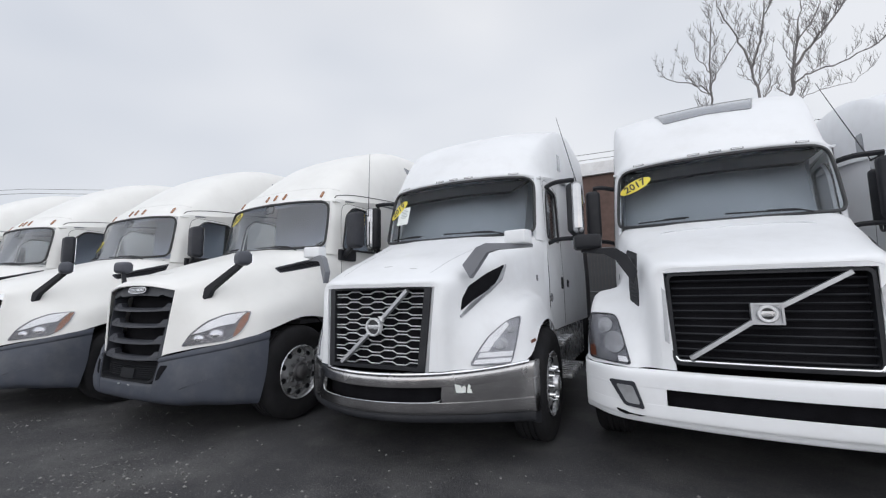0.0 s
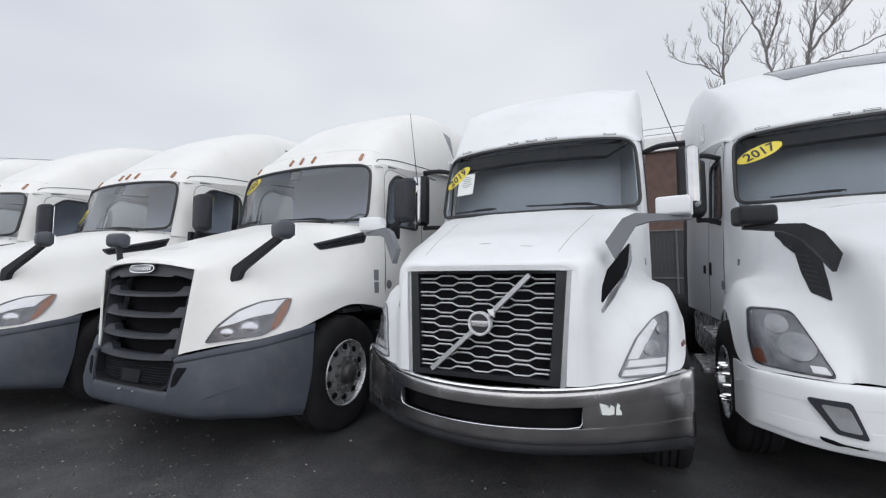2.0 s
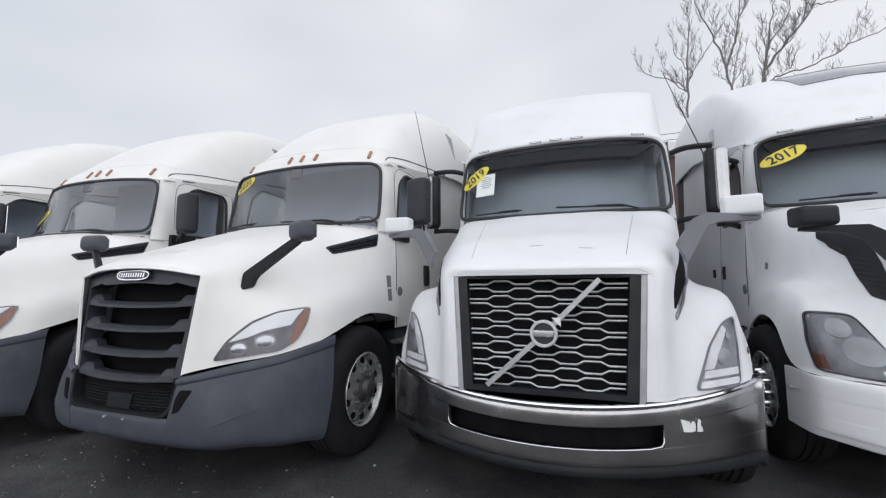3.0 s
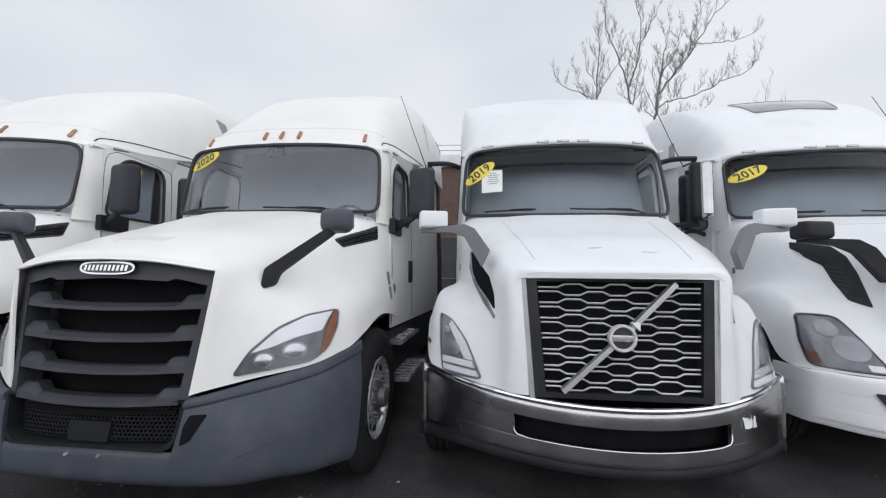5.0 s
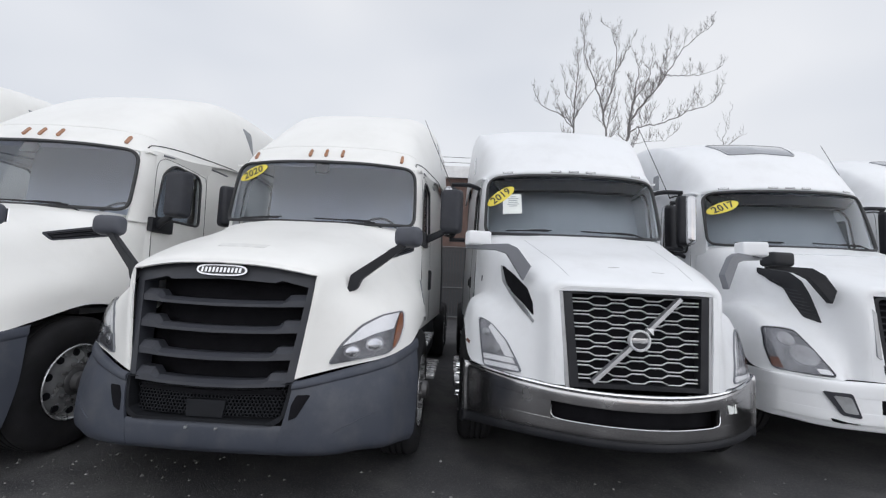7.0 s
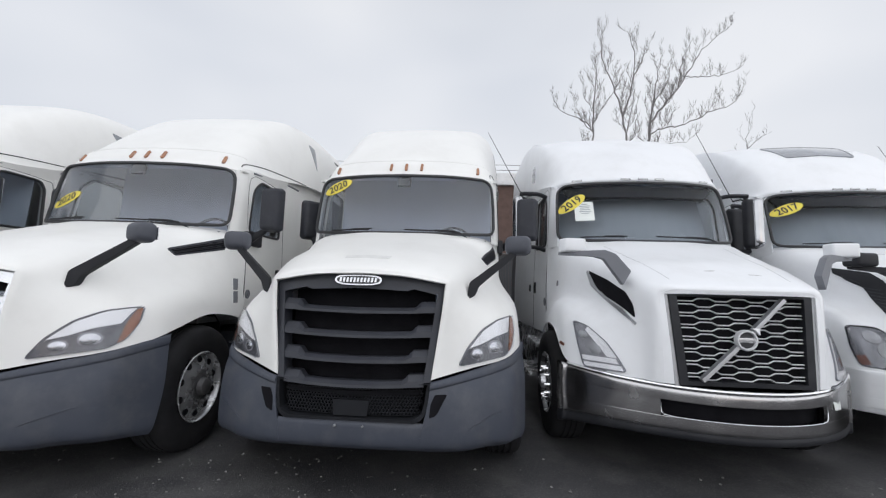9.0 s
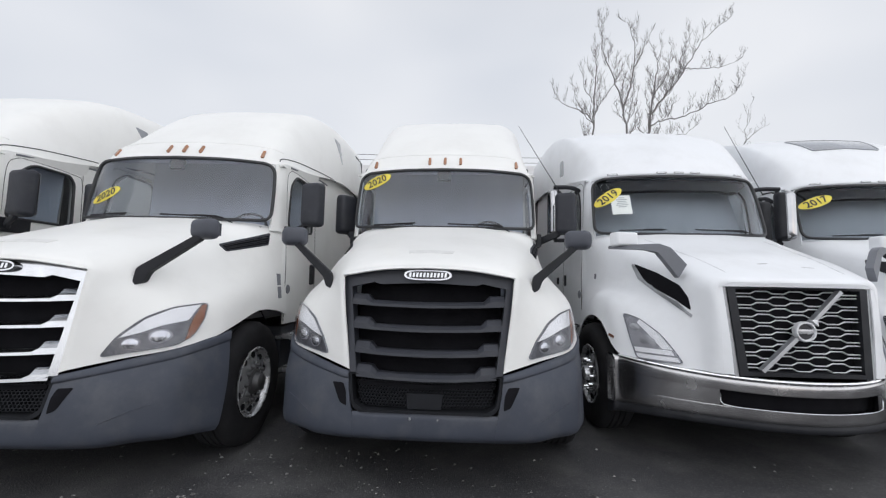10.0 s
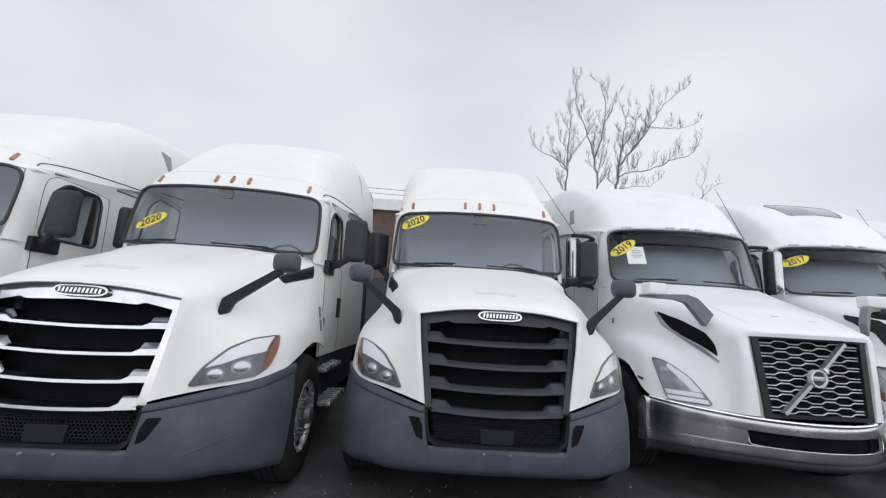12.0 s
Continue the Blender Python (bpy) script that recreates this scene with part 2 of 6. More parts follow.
def shell(bm, thick):
    """Adds an inner side and rims, thick metres behind the faces."""
    bm.normal_update()
    outer = bm.faces[:]
    inner = {}
    for v in bm.verts[:]:
        inner[v] = bm.verts.new(v.co - v.normal * thick)
    rims = [e for e in bm.edges if len(e.link_faces) == 1]
    for f in outer:
        bm.faces.new([inner[v] for v in reversed(f.verts)])
    for e in rims:
        f = e.link_faces[0]
        a, b = e.verts
        loop = [v for v in f.verts]
        if loop[(loop.index(a) + 1) % len(loop)] == b:
            a, b = b, a
        try:
            bm.faces.new((a, b, inner[b], inner[a]))
        except ValueError:
            pass
    bm.normal_update()


def box(bm, x0, x1, y0, y1, z0, z1, bevel=0.0, m=None, rounds=2):
    made = bmesh.ops.create_cube(bm, size=1.0)["verts"]
    for v in made:
        v.co = Vector(((x0 + x1) / 2 + v.co.x * (x1 - x0), (y0 + y1) / 2 + v.co.y * (y1 - y0), (z0 + z1) / 2 + v.co.z * (z1 - z0)))
    edges = list({e for v in made for e in v.link_edges})
    if bevel:
        made = list({v for f in bmesh.ops.bevel(bm, geom=edges, offset=bevel, segments=rounds, profile=0.7 if rounds == 2 else 0.5, affect="EDGES")["faces"] for v in f.verts} | {v for v in made if v.is_valid})
    if m is not None:
        for v in made:
            v.co = m @ v.co
    return made


def tube(bm, pts, radius, sides=8, taper=None, closed=False, flat=1.0):
    """A round bar along pts; taper gives the radius at its far end; flat squashes it."""
    p = [Vector(q) for q in pts]
    rings = []
    side = None
    for i, q in enumerate(p):
        if closed:
            d = p[(i + 1) % len(p)] - p[i - 1]
        else:
            d = p[min(i + 1, len(p) - 1)] - p[max(i - 1, 0)]
        d.normalize()
        if side is None:
            side = d.cross(Vector((0, 0, 1)))
            if side.length < 0.1:
                side = d.cross(Vector((0, 1, 0)))
        side = (side - d * side.dot(d)).normalized()
        up = d.cross(side)
        r = radius if taper is None else radius + (taper - radius) * i / (len(p) - 1)
        rings.append([bm.verts.new(q + side * (math.cos(2 * math.pi * k / sides) * r * flat) + up * (math.sin(2 * math.pi * k / sides) * r)) for k in range(sides)])
    pairs = list(zip(rings, rings[1:])) + ([(rings[-1], rings[0])] if closed else [])
    for a, b in pairs:
        for k in range(sides):
            bm.faces.new((a[k], a[(k + 1) % sides], b[(k + 1) % sides], b[k]))
    if not closed:
        bm.faces.new(rings[0][::-1])
        bm.faces.new(rings[-1])


def lathe(bm, profile, centre, steps=40, axis="x"):
    """Turns a profile of (radius, along) round an axis through centre."""
    rings = []
    c = Vector(centre)
    for k in range(steps):
        a = 2 * math.pi * k / steps
        ring = []
        for r, s in profile:
            v = Vector((s, math.cos(a) * r, math.sin(a) * r)) if axis == "x" else Vector((math.cos(a) * r, s, math.sin(a) * r)) if axis == "y" else Vector((math.cos(a) * r, math.sin(a) * r, s))
            ring.append(bm.verts.new(c + v))
        rings.append(ring)
    for k in range(steps):
        a, b = rings[k], rings[(k + 1) % steps]
        for i in range(len(profile) - 1):
            bm.faces.new((a[i], a[i + 1], b[i + 1], b[i]))
    bmesh.ops.remove_doubles(bm, verts=bm.verts[:], dist=0.0002)
    bmesh.ops.recalc_face_normals(bm, faces=bm.faces[:])


def prism(bm, outline, y0, y1, place=None):
    """A plate with the outline (x, z), from y0 to y1; place moves each point."""
    put = place or (lambda v: v)
    a = [bm.verts.new(put(Vector((x, y0, z)))) for x, z in outline]
    b = [bm.verts.new(put(Vector((x, y1, z)))) for x, z in outline]
    bm.faces.new(a)
    bm.faces.new(b[::-1])
    n = len(a)
    for i in range(n):
        bm.faces.new((a[i], b[i], b[(i + 1) % n], a[(i + 1) % n]))
    bmesh.ops.recalc_face_normals(bm, faces=bm.faces[:])


def round_outline(pts, radius, steps=4):
    """The closed polygon with its corners rounded."""
    out = []
    n = len(pts)
    for i in range(n):
        a, b, c = (Vector(pts[(i + k) % n]) for k in (-1, 0, 1))
        r = min(radius, (a - b).length * 0.45, (c - b).length * 0.45)
        s, e = b + (a - b).normalized() * r, b + (c - b).normalized() * r
        for k in range(steps + 1):
            t = k / steps
            out.append(tuple(s * (1 - t) ** 2 + b * 2 * t * (1 - t) + e * t * t))
    return out


def dense(outline, step=0.03):
    out = []
    for i in range(len(outline)):
        a, b = Vector(outline[i]), Vector(outline[(i + 1) % len(outline)])
        n = max(1, int((b - a).length / step))
        out += [tuple(a.lerp(b, k / n)) for k in range(n)]
    return out


def draped(outline, target, view, lift=0.004, thick=0.004, rings=4, inner=None):
    """A thin plate that hugs the surface target (a BVH tree). The outline is 2D, seen along view:
    'front' (x, z), 'side+'/'side-' (y, z), 'top' (x, y), 'slant+'/'slant-' ((x + y) / root 2, z). inner: leaves only a rim of that share."""
    ways = {"front": Vector((0, 1, 0)), "side+": Vector((-1, 0, 0)), "side-": Vector((1, 0, 0)), "top": Vector((0, 0, -1))}
    turn = 1 if view == "slant+" else -1
    way = ways[view] if view in ways else Vector((-turn, 1, 0)).normalized()

    def cast(u, w):
        if view == "front":
            start = Vector((u, -1.0, w))
        elif view == "top":
            start = Vector((u, w, 6.0))
        elif view not in ways:
            start = Vector((turn, 1, 0)).normalized() * u - way * 3 + Vector((0, 0, w))
        else:
            start = Vector((3.0 if view == "side+" else -3.0, u, w))
        hit, normal, _, _ = target.ray_cast(start, way)
        if hit is None:
            hit, normal, _, _ = target.find_nearest(start + way * 1.2)
        if normal.dot(way) > 0:
            normal = -normal
        return hit, normal

    cx = sum(p[0] for p in outline) / len(outline)
    cz = sum(p[1] for p in outline) / len(outline)
    bm = bmesh.new()
    levels = [1.0, inner] if inner else [1 - k / rings for k in range(rings)]
    loops = []
    for s in levels:
        loops.append([cast(cx + (u - cx) * s, cz + (w - cz) * s) for u, w in outline])
    vs = [[bm.verts.new(h + n * lift) for h, n in lp] for lp in loops]
    k = len(outline)
    for a, b in zip(vs, vs[1:]):
        for i in range(k):
            bm.faces.new((a[i], a[(i + 1) % k], b[(i + 1) % k], b[i]))
    if not inner:
        h, n = cast(cx, cz)
        mid = bm.verts.new(h + n * lift)
        for i in range(k):
            bm.faces.new((vs[-1][i], vs[-1][(i + 1) % k], mid))
    bm.normal_update()
    if sum(f.normal.dot(way) * f.calc_area() for f in bm.faces) > 0:
        bmesh.ops.reverse_faces(bm, faces=bm.faces[:])
    shell(bm, thick)
    return bm


def dome(bm, x, z, r, h):
    """Swells a round plate towards the front, most at its middle."""
    for v in bm.verts:
        v.co.y -= h * max(0.0, 1 - ((v.co.x - x) ** 2 + (v.co.z - z) ** 2) / (r * r))
    return bm


def hood_grid(top, flank, middles):
    """The fine grid of one hood half: the crown flows over a rounded shoulder into the fender.
    middles: flank rows that lie halfway between two crown rows."""
    rows, k = [], 0
    for i, f in enumerate(flank):
        if i in middles:
            a, b = top[k - 1], top[k]
            crown = [tuple((p + q) / 2 for p, q in zip(a[j], b[j])) for j in (0, 1)]
        else:
            crown = list(top[k][:2])
            k += 1
        rows.append(crown + list(f))
    fine = [spline(r, 5) for r in rows]
    fine[0] = spline(top[0], 5) + spline(flank[0], 5)[1:]
    columns = [spline(c, 5) for c in zip(*fine)]
    return [list(r) for r in zip(*columns)]


def hood_shell(grid, thick=0.012):
    bm = bmesh.new()
    quad_sheet(bm, grid)
    quad_sheet(bm, [[Vector((-p.x, p.y, p.z)) for p in r] for r in grid])
    bmesh.ops.remove_doubles(bm, verts=bm.verts[:], dist=0.0005)
    bmesh.ops.recalc_face_normals(bm, faces=bm.faces[:])
    bm.normal_update()
    if sum(f.normal.z * f.calc_area() for f in bm.faces) < 0:
        bmesh.ops.reverse_faces(bm, faces=bm.faces[:])
    shell(bm, thick)
    return bm


def part(name, bm, mat, parent=None, label="", smooth=True, sharp=35):
    """Links a bmesh as one mesh object under a thing or a part."""
    me = bpy.data.meshes.new(name)
    bm.normal_update()
    for e in bm.edges:
        if len(e.link_faces) == 2 and e.calc_face_angle(0) > radians(sharp):
            e.smooth = False
    for f in bm.faces:
        f.smooth = smooth
    bm.to_mesh(me)
    bm.free()
    me.materials.append(mat)
    ob = new(name, me)
    ob.parent = parent
    if label:
        tagged(ob, label)
    return ob


def lettering(text, size):
    """A mesh of writing in the built-in font, centred on the origin in its x-y plane."""
    c = bpy.data.curves.new("lettering", "FONT")
    c.body, c.size, c.align_x, c.align_y, c.extrude, c.resolution_u = text, size, "CENTER", "CENTER", 0.001, 3
    c.offset = size * 0.02
    c.space_character = 1.05
    ob = new("lettering", c)
    bpy.context.view_layer.update()
    me = bpy.data.meshes.new_from_object(ob.evaluated_get(bpy.context.evaluated_depsgraph_get()))
    bpy.data.objects.remove(ob)
    bm = bmesh.new()
    bm.from_mesh(me)
    return bm


# ---- parts that all the tractors share ----
def wheel(truck, side, y, dual=False, capped=False):
    """A steer wheel (or a dual drive wheel) with its outer face at 1.2 m from the middle."""
    x = side * 1.175
    bm = bmesh.new()
    r, wide = 0.51, 0.28 if not dual else 0.60
    profile = [(0.29, 0), (0.33, 0.014), (0.40, 0.020), (0.465, 0.012), (0.49, -0.004), (0.503, -0.03)]
    for k in range(4):
        a = -0.045 - k * (wide - 0.09) / 4
        profile += [(r, a), (r, a - (wide - 0.09) / 4 + 0.018), (r - 0.014, a - (wide - 0.09) / 4 + 0.015), (r - 0.014, a - (wide - 0.09) / 4 + 0.003)]
    profile += [(0.503, -wide + 0.03), (0.465, -wide), (0.38, -wide - 0.01), (0.29, -wide + 0.02)]
    lathe(bm, [(a, side * b) for a, b in profile], (x, y, r), 48)
    tyre = part("wheel", bm, RUBBER, truck, "black tyre on a ten-hole aluminium rim")
    bm = bmesh.new()
    depth = 0.0 if not dual else -0.12
    rim = [(0.292, 0.010), (0.285, 0.016), (0.272, 0.004), (0.262, -0.025), (0.255, -0.05), (0.205, -0.045 + depth), (0.165, -0.03 + depth), (0.155, -0.028 + depth)]
    if not dual:
        rim = [(0.292, 0.010), (0.285, 0.016), (0.276, 0.006), (0.270, -0.018), (0.262, -0.034), (0.245, -0.034), (0.20, -0.016), (0.165, -0.004), (0.12, 0.0), (0.09, 0.0)]
    lathe(bm, [(a, side * b) for a, b in rim], (x, y, r), 48)
    part("rim", bm, ALUMINIUM, tyre)
    # the rim is not pierced: black discs paint the shade of its hand holes
    for k in range(10):
        a = 2 * math.pi * (k + 0.5) / 10
        bm = bmesh.new()
        lathe(bm, [(0.0, side * 0.006), (0.026, side * 0.005), (0.031, -side * 0.006)], (x + side * (depth - 0.043 if dual else -0.020), y + math.cos(a) * 0.222, r + math.sin(a) * 0.222), 14)
        part("hand_hole_shade", bm, BLACK_VOID, tyre)
    bm = bmesh.new()
    hub = [(0.0, 0.035), (0.05, 0.034), (0.072, 0.02), (0.078, -0.005), (0.10, -0.012), (0.158, -0.022), (0.16, -0.04)]
    if not dual:
        hub = [(0.0, 0.075), (0.05, 0.074), (0.068, 0.062), (0.076, 0.02), (0.10, 0.012), (0.108, 0.002)]
    lathe(bm, [(a, side * (b + depth)) for a, b in hub], (x, y, r), 32)
    part("hub", bm, ALUMINIUM if capped else HUB_METAL, tyre)
    for k in range(10):
        a = 2 * math.pi * k / 10
        bm = bmesh.new()
        nut = [(0.0, 0.05), (0.012, 0.048), (0.017, 0.02), (0.024, -0.02)] if capped else [(0.0, 0.03), (0.012, 0.03), (0.016, 0.015), (0.017, -0.02)]
        lathe(bm, [(p, side * (q + depth)) for p, q in nut], (x, y + math.cos(a) * 0.142, r + math.sin(a) * 0.142), 8)
        part("lug_nut", bm, CHROME if capped else HUB_METAL, tyre)
    return tyre


def side_at(y, z, base):
    """Half width of the cab wall, which leans in towards the roof."""
    return base + 0.05 * max(0.0, min(1.0, (2.7 - z) / 1.2)) + 0.028 * max(0.0, min(3.0, y - 2.0))


def window_wall(truck, side, base, frame_box, window, paint):
    """The upper cab wall with a real opening for the door window, its seal and its pane."""
    y0, y1, z0, z1 = frame_box
    cy = sum(p[0] for p in window) / len(window)
    cz = sum(p[1] for p in window) / len(window)
    loop = dense(round_outline(window, 0.07), 0.05)
    inner, outer = [], []
    corners = [(y0, z0), (y1, z0), (y1, z1), (y0, z1)]
    marks = sorted([(math.atan2(w - cz, u - cy), (u, w), None) for u, w in loop] + [(math.atan2(w - cz, u - cy), None, (u, w)) for u, w in corners], key=lambda k: k[0])
    spots = sorted((math.atan2(w - cz, u - cy), (u, w)) for u, w in loop)

    def on_window(a):
        best = min(range(len(spots)), key=lambda i: abs((spots[i][0] - a + math.pi) % (2 * math.pi) - math.pi))
        return spots[best][1]

    def on_box(a):
        c, s = math.cos(a), math.sin(a)
        t = min((y1 - cy) / c if c > 1e-6 else 9e9, (y0 - cy) / c if c < -1e-6 else 9e9, (z1 - cz) / s if s > 1e-6 else 9e9, (z0 - cz) / s if s < -1e-6 else 9e9)
        return (cy + c * t, cz + s * t)

    for a, w, c in marks:
        inner.append(w or on_window(a))
        outer.append(c or on_box(a))
    bm = bmesh.new()
    put = lambda q, d=0.0: Vector((side * (side_at(q[0], q[1], base) - d), q[0], q[1]))
    k = len(inner)
    loops = []
    for d, depth in ((0, 0.0), (1, 0.0), (1, 0.05)):
        loops.append([bm.verts.new(put(inner[i] if d else outer[i], depth)) for i in range(k)])
    for a, b in zip(loops, loops[1:]):
        for i in range(k):
            bm.faces.new((a[i], a[(i + 1) % k], b[(i + 1) % k], b[i]))
    bmesh.ops.remove_doubles(bm, verts=bm.verts[:], dist=0.0005)
    bmesh.ops.recalc_face_normals(bm, faces=bm.faces[:])
    wall = part("door_frame", bm, paint, truck)
    bm = bmesh.new()
    tube(bm, [put(q, 0.002) for q in loop], 0.016, 6, closed=True)
    part("window_seal", bm, SEAL, wall)
    bm = bmesh.new()
    a = [bm.verts.new(put(q, 0.022)) for q in loop]
    b = [bm.verts.new(put(q, 0.027)) for q in loop]
    bm.faces.new(a)
    bm.faces.new(b[::-1])
    for i in range(len(a)):
        bm.faces.new((a[i], b[i], b[(i + 1) % len(a)], a[(i + 1) % len(a)]))
    pane = part("window_pane", bm, SIDE_GLASS, wall)
    pane.visible_shadow = False
    return wall


def cab_walls(truck, base, paint, z_belt, z_top, y_front, y_rear, y_back, window, header, cowl, extender=True, lining=CURTAIN, grip=(0.02, 0.03, 0.075)):
    """Doors, sleeper walls, back wall, floor and lining of the cab."""
    for side in (-1, 1):
        window_wall(truck, side, base, (y_front, y_rear, z_belt, z_top), window, paint)
        put = lambda y, z: (side * side_at(y, z, base), y, z)
        bm = sheet([[put(y, z) for z in (z_belt, 1.6, 1.25, 0.92)] for y in (y_front, y_front + 0.5, y_rear)], 3, 3, False, 0.02, (side, 0, 0))
        door = part("door", bm, paint, truck, "white cab door")
        bm = bmesh.new()
        tube(bm, [Vector(put(q.x, q.y)) for q in spline([(y, z, 0) for y, z in ((y_front, 0.95), (y_front, 1.5), (y_front, z_belt), (y_front + 0.02, z_top - 0.16), (y_front + 0.10, z_top - 0.03), (y_front + 0.25, z_top - 0.005), (y_rear - 0.12, z_top - 0.03), (y_rear, z_top - 0.12), (y_rear, z_belt), (y_rear, 0.95))], 4)], 0.0035, 5)
        part("door_seam", bm, SEAL, door)
        bm = bmesh.new()
        box(bm, -grip[0], grip[0], -grip[1], grip[1], -grip[2], grip[2], grip[0] * 0.95, Matrix.Translation(put(y_rear - 0.12, 1.465)))
        part("door_handle", bm, BLACK_PLASTIC, door)
        bm = bmesh.new()
        lathe(bm, [(0.0, side * 0.010), (0.018, side * 0.010), (0.022, side * 0.004), (0.034, side * 0.004), (0.042, side * 0.009), (0.050, side * 0.003), (0.053, -side * 0.01)], put(y_front + 0.075, 1.290), 18)
        part("lock_cap", bm, ARM_PLASTIC, door)
        bm = sheet([[put(y, z) for z in (z_top + 0.3, z_belt, 1.6, 0.92)] for y in (y_rear + 0.008, y_rear + 0.8, y_back)], 4, 4, False, 0.02, (side, 0, 0))
        part("sleeper_wall", bm, paint, truck)
        bm = sheet([[(side * x, y, z) for x, y, z in line] for line in (header, [(side_at(y, z_top, base) + 0.001, y, z_top - 0.012) for x, y, z in header])], 2, 2, False, 0.02, (side, 0, 0))
        part("door_header", bm, paint, truck)
        bm = sheet([[(side * a, b, c) for a, b, c in line] for line in cowl], 2, 3, False, 0.015, (side, -0.3, 0))
        part("cowl_panel", bm, paint, truck)
        if extender:
            bm = sheet([[put(y_back + 0.01 + d, z) for z in (3.66, 2.6, 1.7, 0.95)] for d in (0.0, 0.25, 0.50)], 2, 2, False, 0.03, (side, 0, 0))
            part("side_extender", bm, DARK_PLASTIC, truck, "dark fairing panel behind the sleeper")
    bm = bmesh.new()
    box(bm, -base - 0.02, base + 0.02, y_back - 0.04, y_back, 0.95, 3.4)
    part("back_wall", bm, paint, truck)
    bm = bmesh.new()
    box(bm, -base + 0.02, base - 0.02, 1.35, y_back - 0.05, 1.02, 1.07)
    part("cab_floor", bm, DASH, truck)
    bm = bmesh.new()
    for k in range(24):
        xa, xb = -base + 0.03 + k * (2 * base - 0.06) / 24, -base + 0.03 + (k + 1) * (2 * base - 0.06) / 24
        da, db = 0.004 * math.sin(k * 1.9), 0.004 * math.sin((k + 1) * 1.9)
        v = [bm.verts.new(q) for q in ((xa, y_rear - 0.26 + da, 1.1), (xb, y_rear - 0.26 + db, 1.1), (xb, y_rear - 0.16 + db, z_top + 0.27), (xa, y_rear - 0.16 + da, z_top + 0.27))]
        bm.faces.new(v)
    bmesh.ops.remove_doubles(bm, verts=bm.verts[:], dist=0.0005)
    bmesh.ops.recalc_face_normals(bm, faces=bm.faces[:])
    shell(bm, 0.01)
    part("sleeper_curtain", bm, lining, truck, "drawn grey sleeper curtain")
    bm = bmesh.new()
    front = [(-0.88, -0.06), (-0.80, -0.11), (-0.45, -0.205), (0.0, -0.235), (0.45, -0.205), (0.80, -0.11), (0.88, -0.06)]
    slope = lambda y: 0.32 * max(0.0, min(1.0, (y - y_front) / (y_rear - y_front)))
    loops = [[bm.verts.new((x, y, z + slope(y))) for x, y in [(x, y_front + d) for x, d in front] + [(base - 0.06, y_front + 0.12), (base - 0.06, y_rear + 0.1), (0.06 - base, y_rear + 0.1), (0.06 - base, y_front + 0.12)]] for z in (z_top + 0.010, z_top + 0.022)]
    bm.faces.new(loops[0])
    bm.faces.new(loops[1][::-1])
    for k in range(len(loops[0])):
        q = (k + 1) % len(loops[0])
        bm.faces.new((loops[0][k], loops[1][k], loops[1][q], loops[0][q]))
    bmesh.ops.recalc_face_normals(bm, faces=bm.faces[:])
    part("headliner", bm, lining, truck)


def interior(truck, y_dash, z_dash):
    bm = sheet([[(x, y_dash + 0.10 * (x / 0.9) ** 2 + d, z) for x in (0, 0.45, 0.9)] for d, z in ((0.0, z_dash), (0.25, z_dash + 0.02), (0.42, z_dash - 0.04), (0.48, z_dash - 0.35))], 4, 3, True, 0.03, (0, 0, 1))
    part("dashboard", bm, DASH, truck)
    bm = bmesh.new()
    ring = [(0.52 + 0.22 * math.cos(a), y_dash + 0.55 + 0.10 * math.sin(a), z_dash + 0.02 + 0.20 * math.sin(a)) for a in (2 * math.pi * k / 24 for k in range(24))]
    tube(bm, ring, 0.016, 6, closed=True)
    tube(bm, [(0.52, y_dash + 0.3, z_dash - 0.1), (0.52, y_dash + 0.54, z_dash + 0.01)], 0.03, 8)
    tube(bm, [(0.32, y_dash + 0.55, z_dash + 0.02), (0.72, y_dash + 0.55, z_dash + 0.02)], 0.014, 6)
    part("steering_wheel", bm, DASH, truck)


def window_shade(truck, up):
    """A drawn cloth shade standing on the dashboard, bowed like the glass in front of it."""
    bm = bmesh.new()
    rows = []
    for z, back in ((1.985 + up, 0.0), (2.32 + up, 0.14), (2.66 + up, 0.28)):
        line = []
        for k in range(-18, 19):
            x = -0.05 + 0.85 * k / 18
            line.append(Vector((x, 1.71 + back + 0.27 * (x / 0.95) ** 2 + 0.003 * math.sin(k * 1.9), z)))
        rows.append(line)
    quad_sheet(bm, rows)
    bmesh.ops.recalc_face_normals(bm, faces=bm.faces[:])
    shell(bm, 0.006)
    part("window_shade", bm, SHADE, truck, "grey cloth shade drawn behind the glass")


def eased(line, corner, r, steps=7):
    """The polyline with the bend at corner rounded; also the rounding and the sharp way round it."""
    k = min(range(len(line)), key=lambda i: (line[i] - corner).length)
    i = k
    while i > 0 and (line[i] - corner).length < r:
        i -= 1
    j = k
    while j < len(line) - 1 and (line[j] - corner).length < r:
        j += 1
    s = corner + (line[i] - corner).normalized() * r
    e = corner + (line[j] - corner).normalized() * r
    arc = [s * (1 - t) ** 2 + corner * 2 * t * (1 - t) + e * t * t for t in (q / steps for q in range(steps + 1))]
    sharp = [s.lerp(corner, min(1.0, 2 * t)).lerp(e, max(0.0, 2 * t - 1)) for t in (q / steps for q in range(steps + 1))]
    return line[:i + 1] + arc + line[j:], arc, sharp


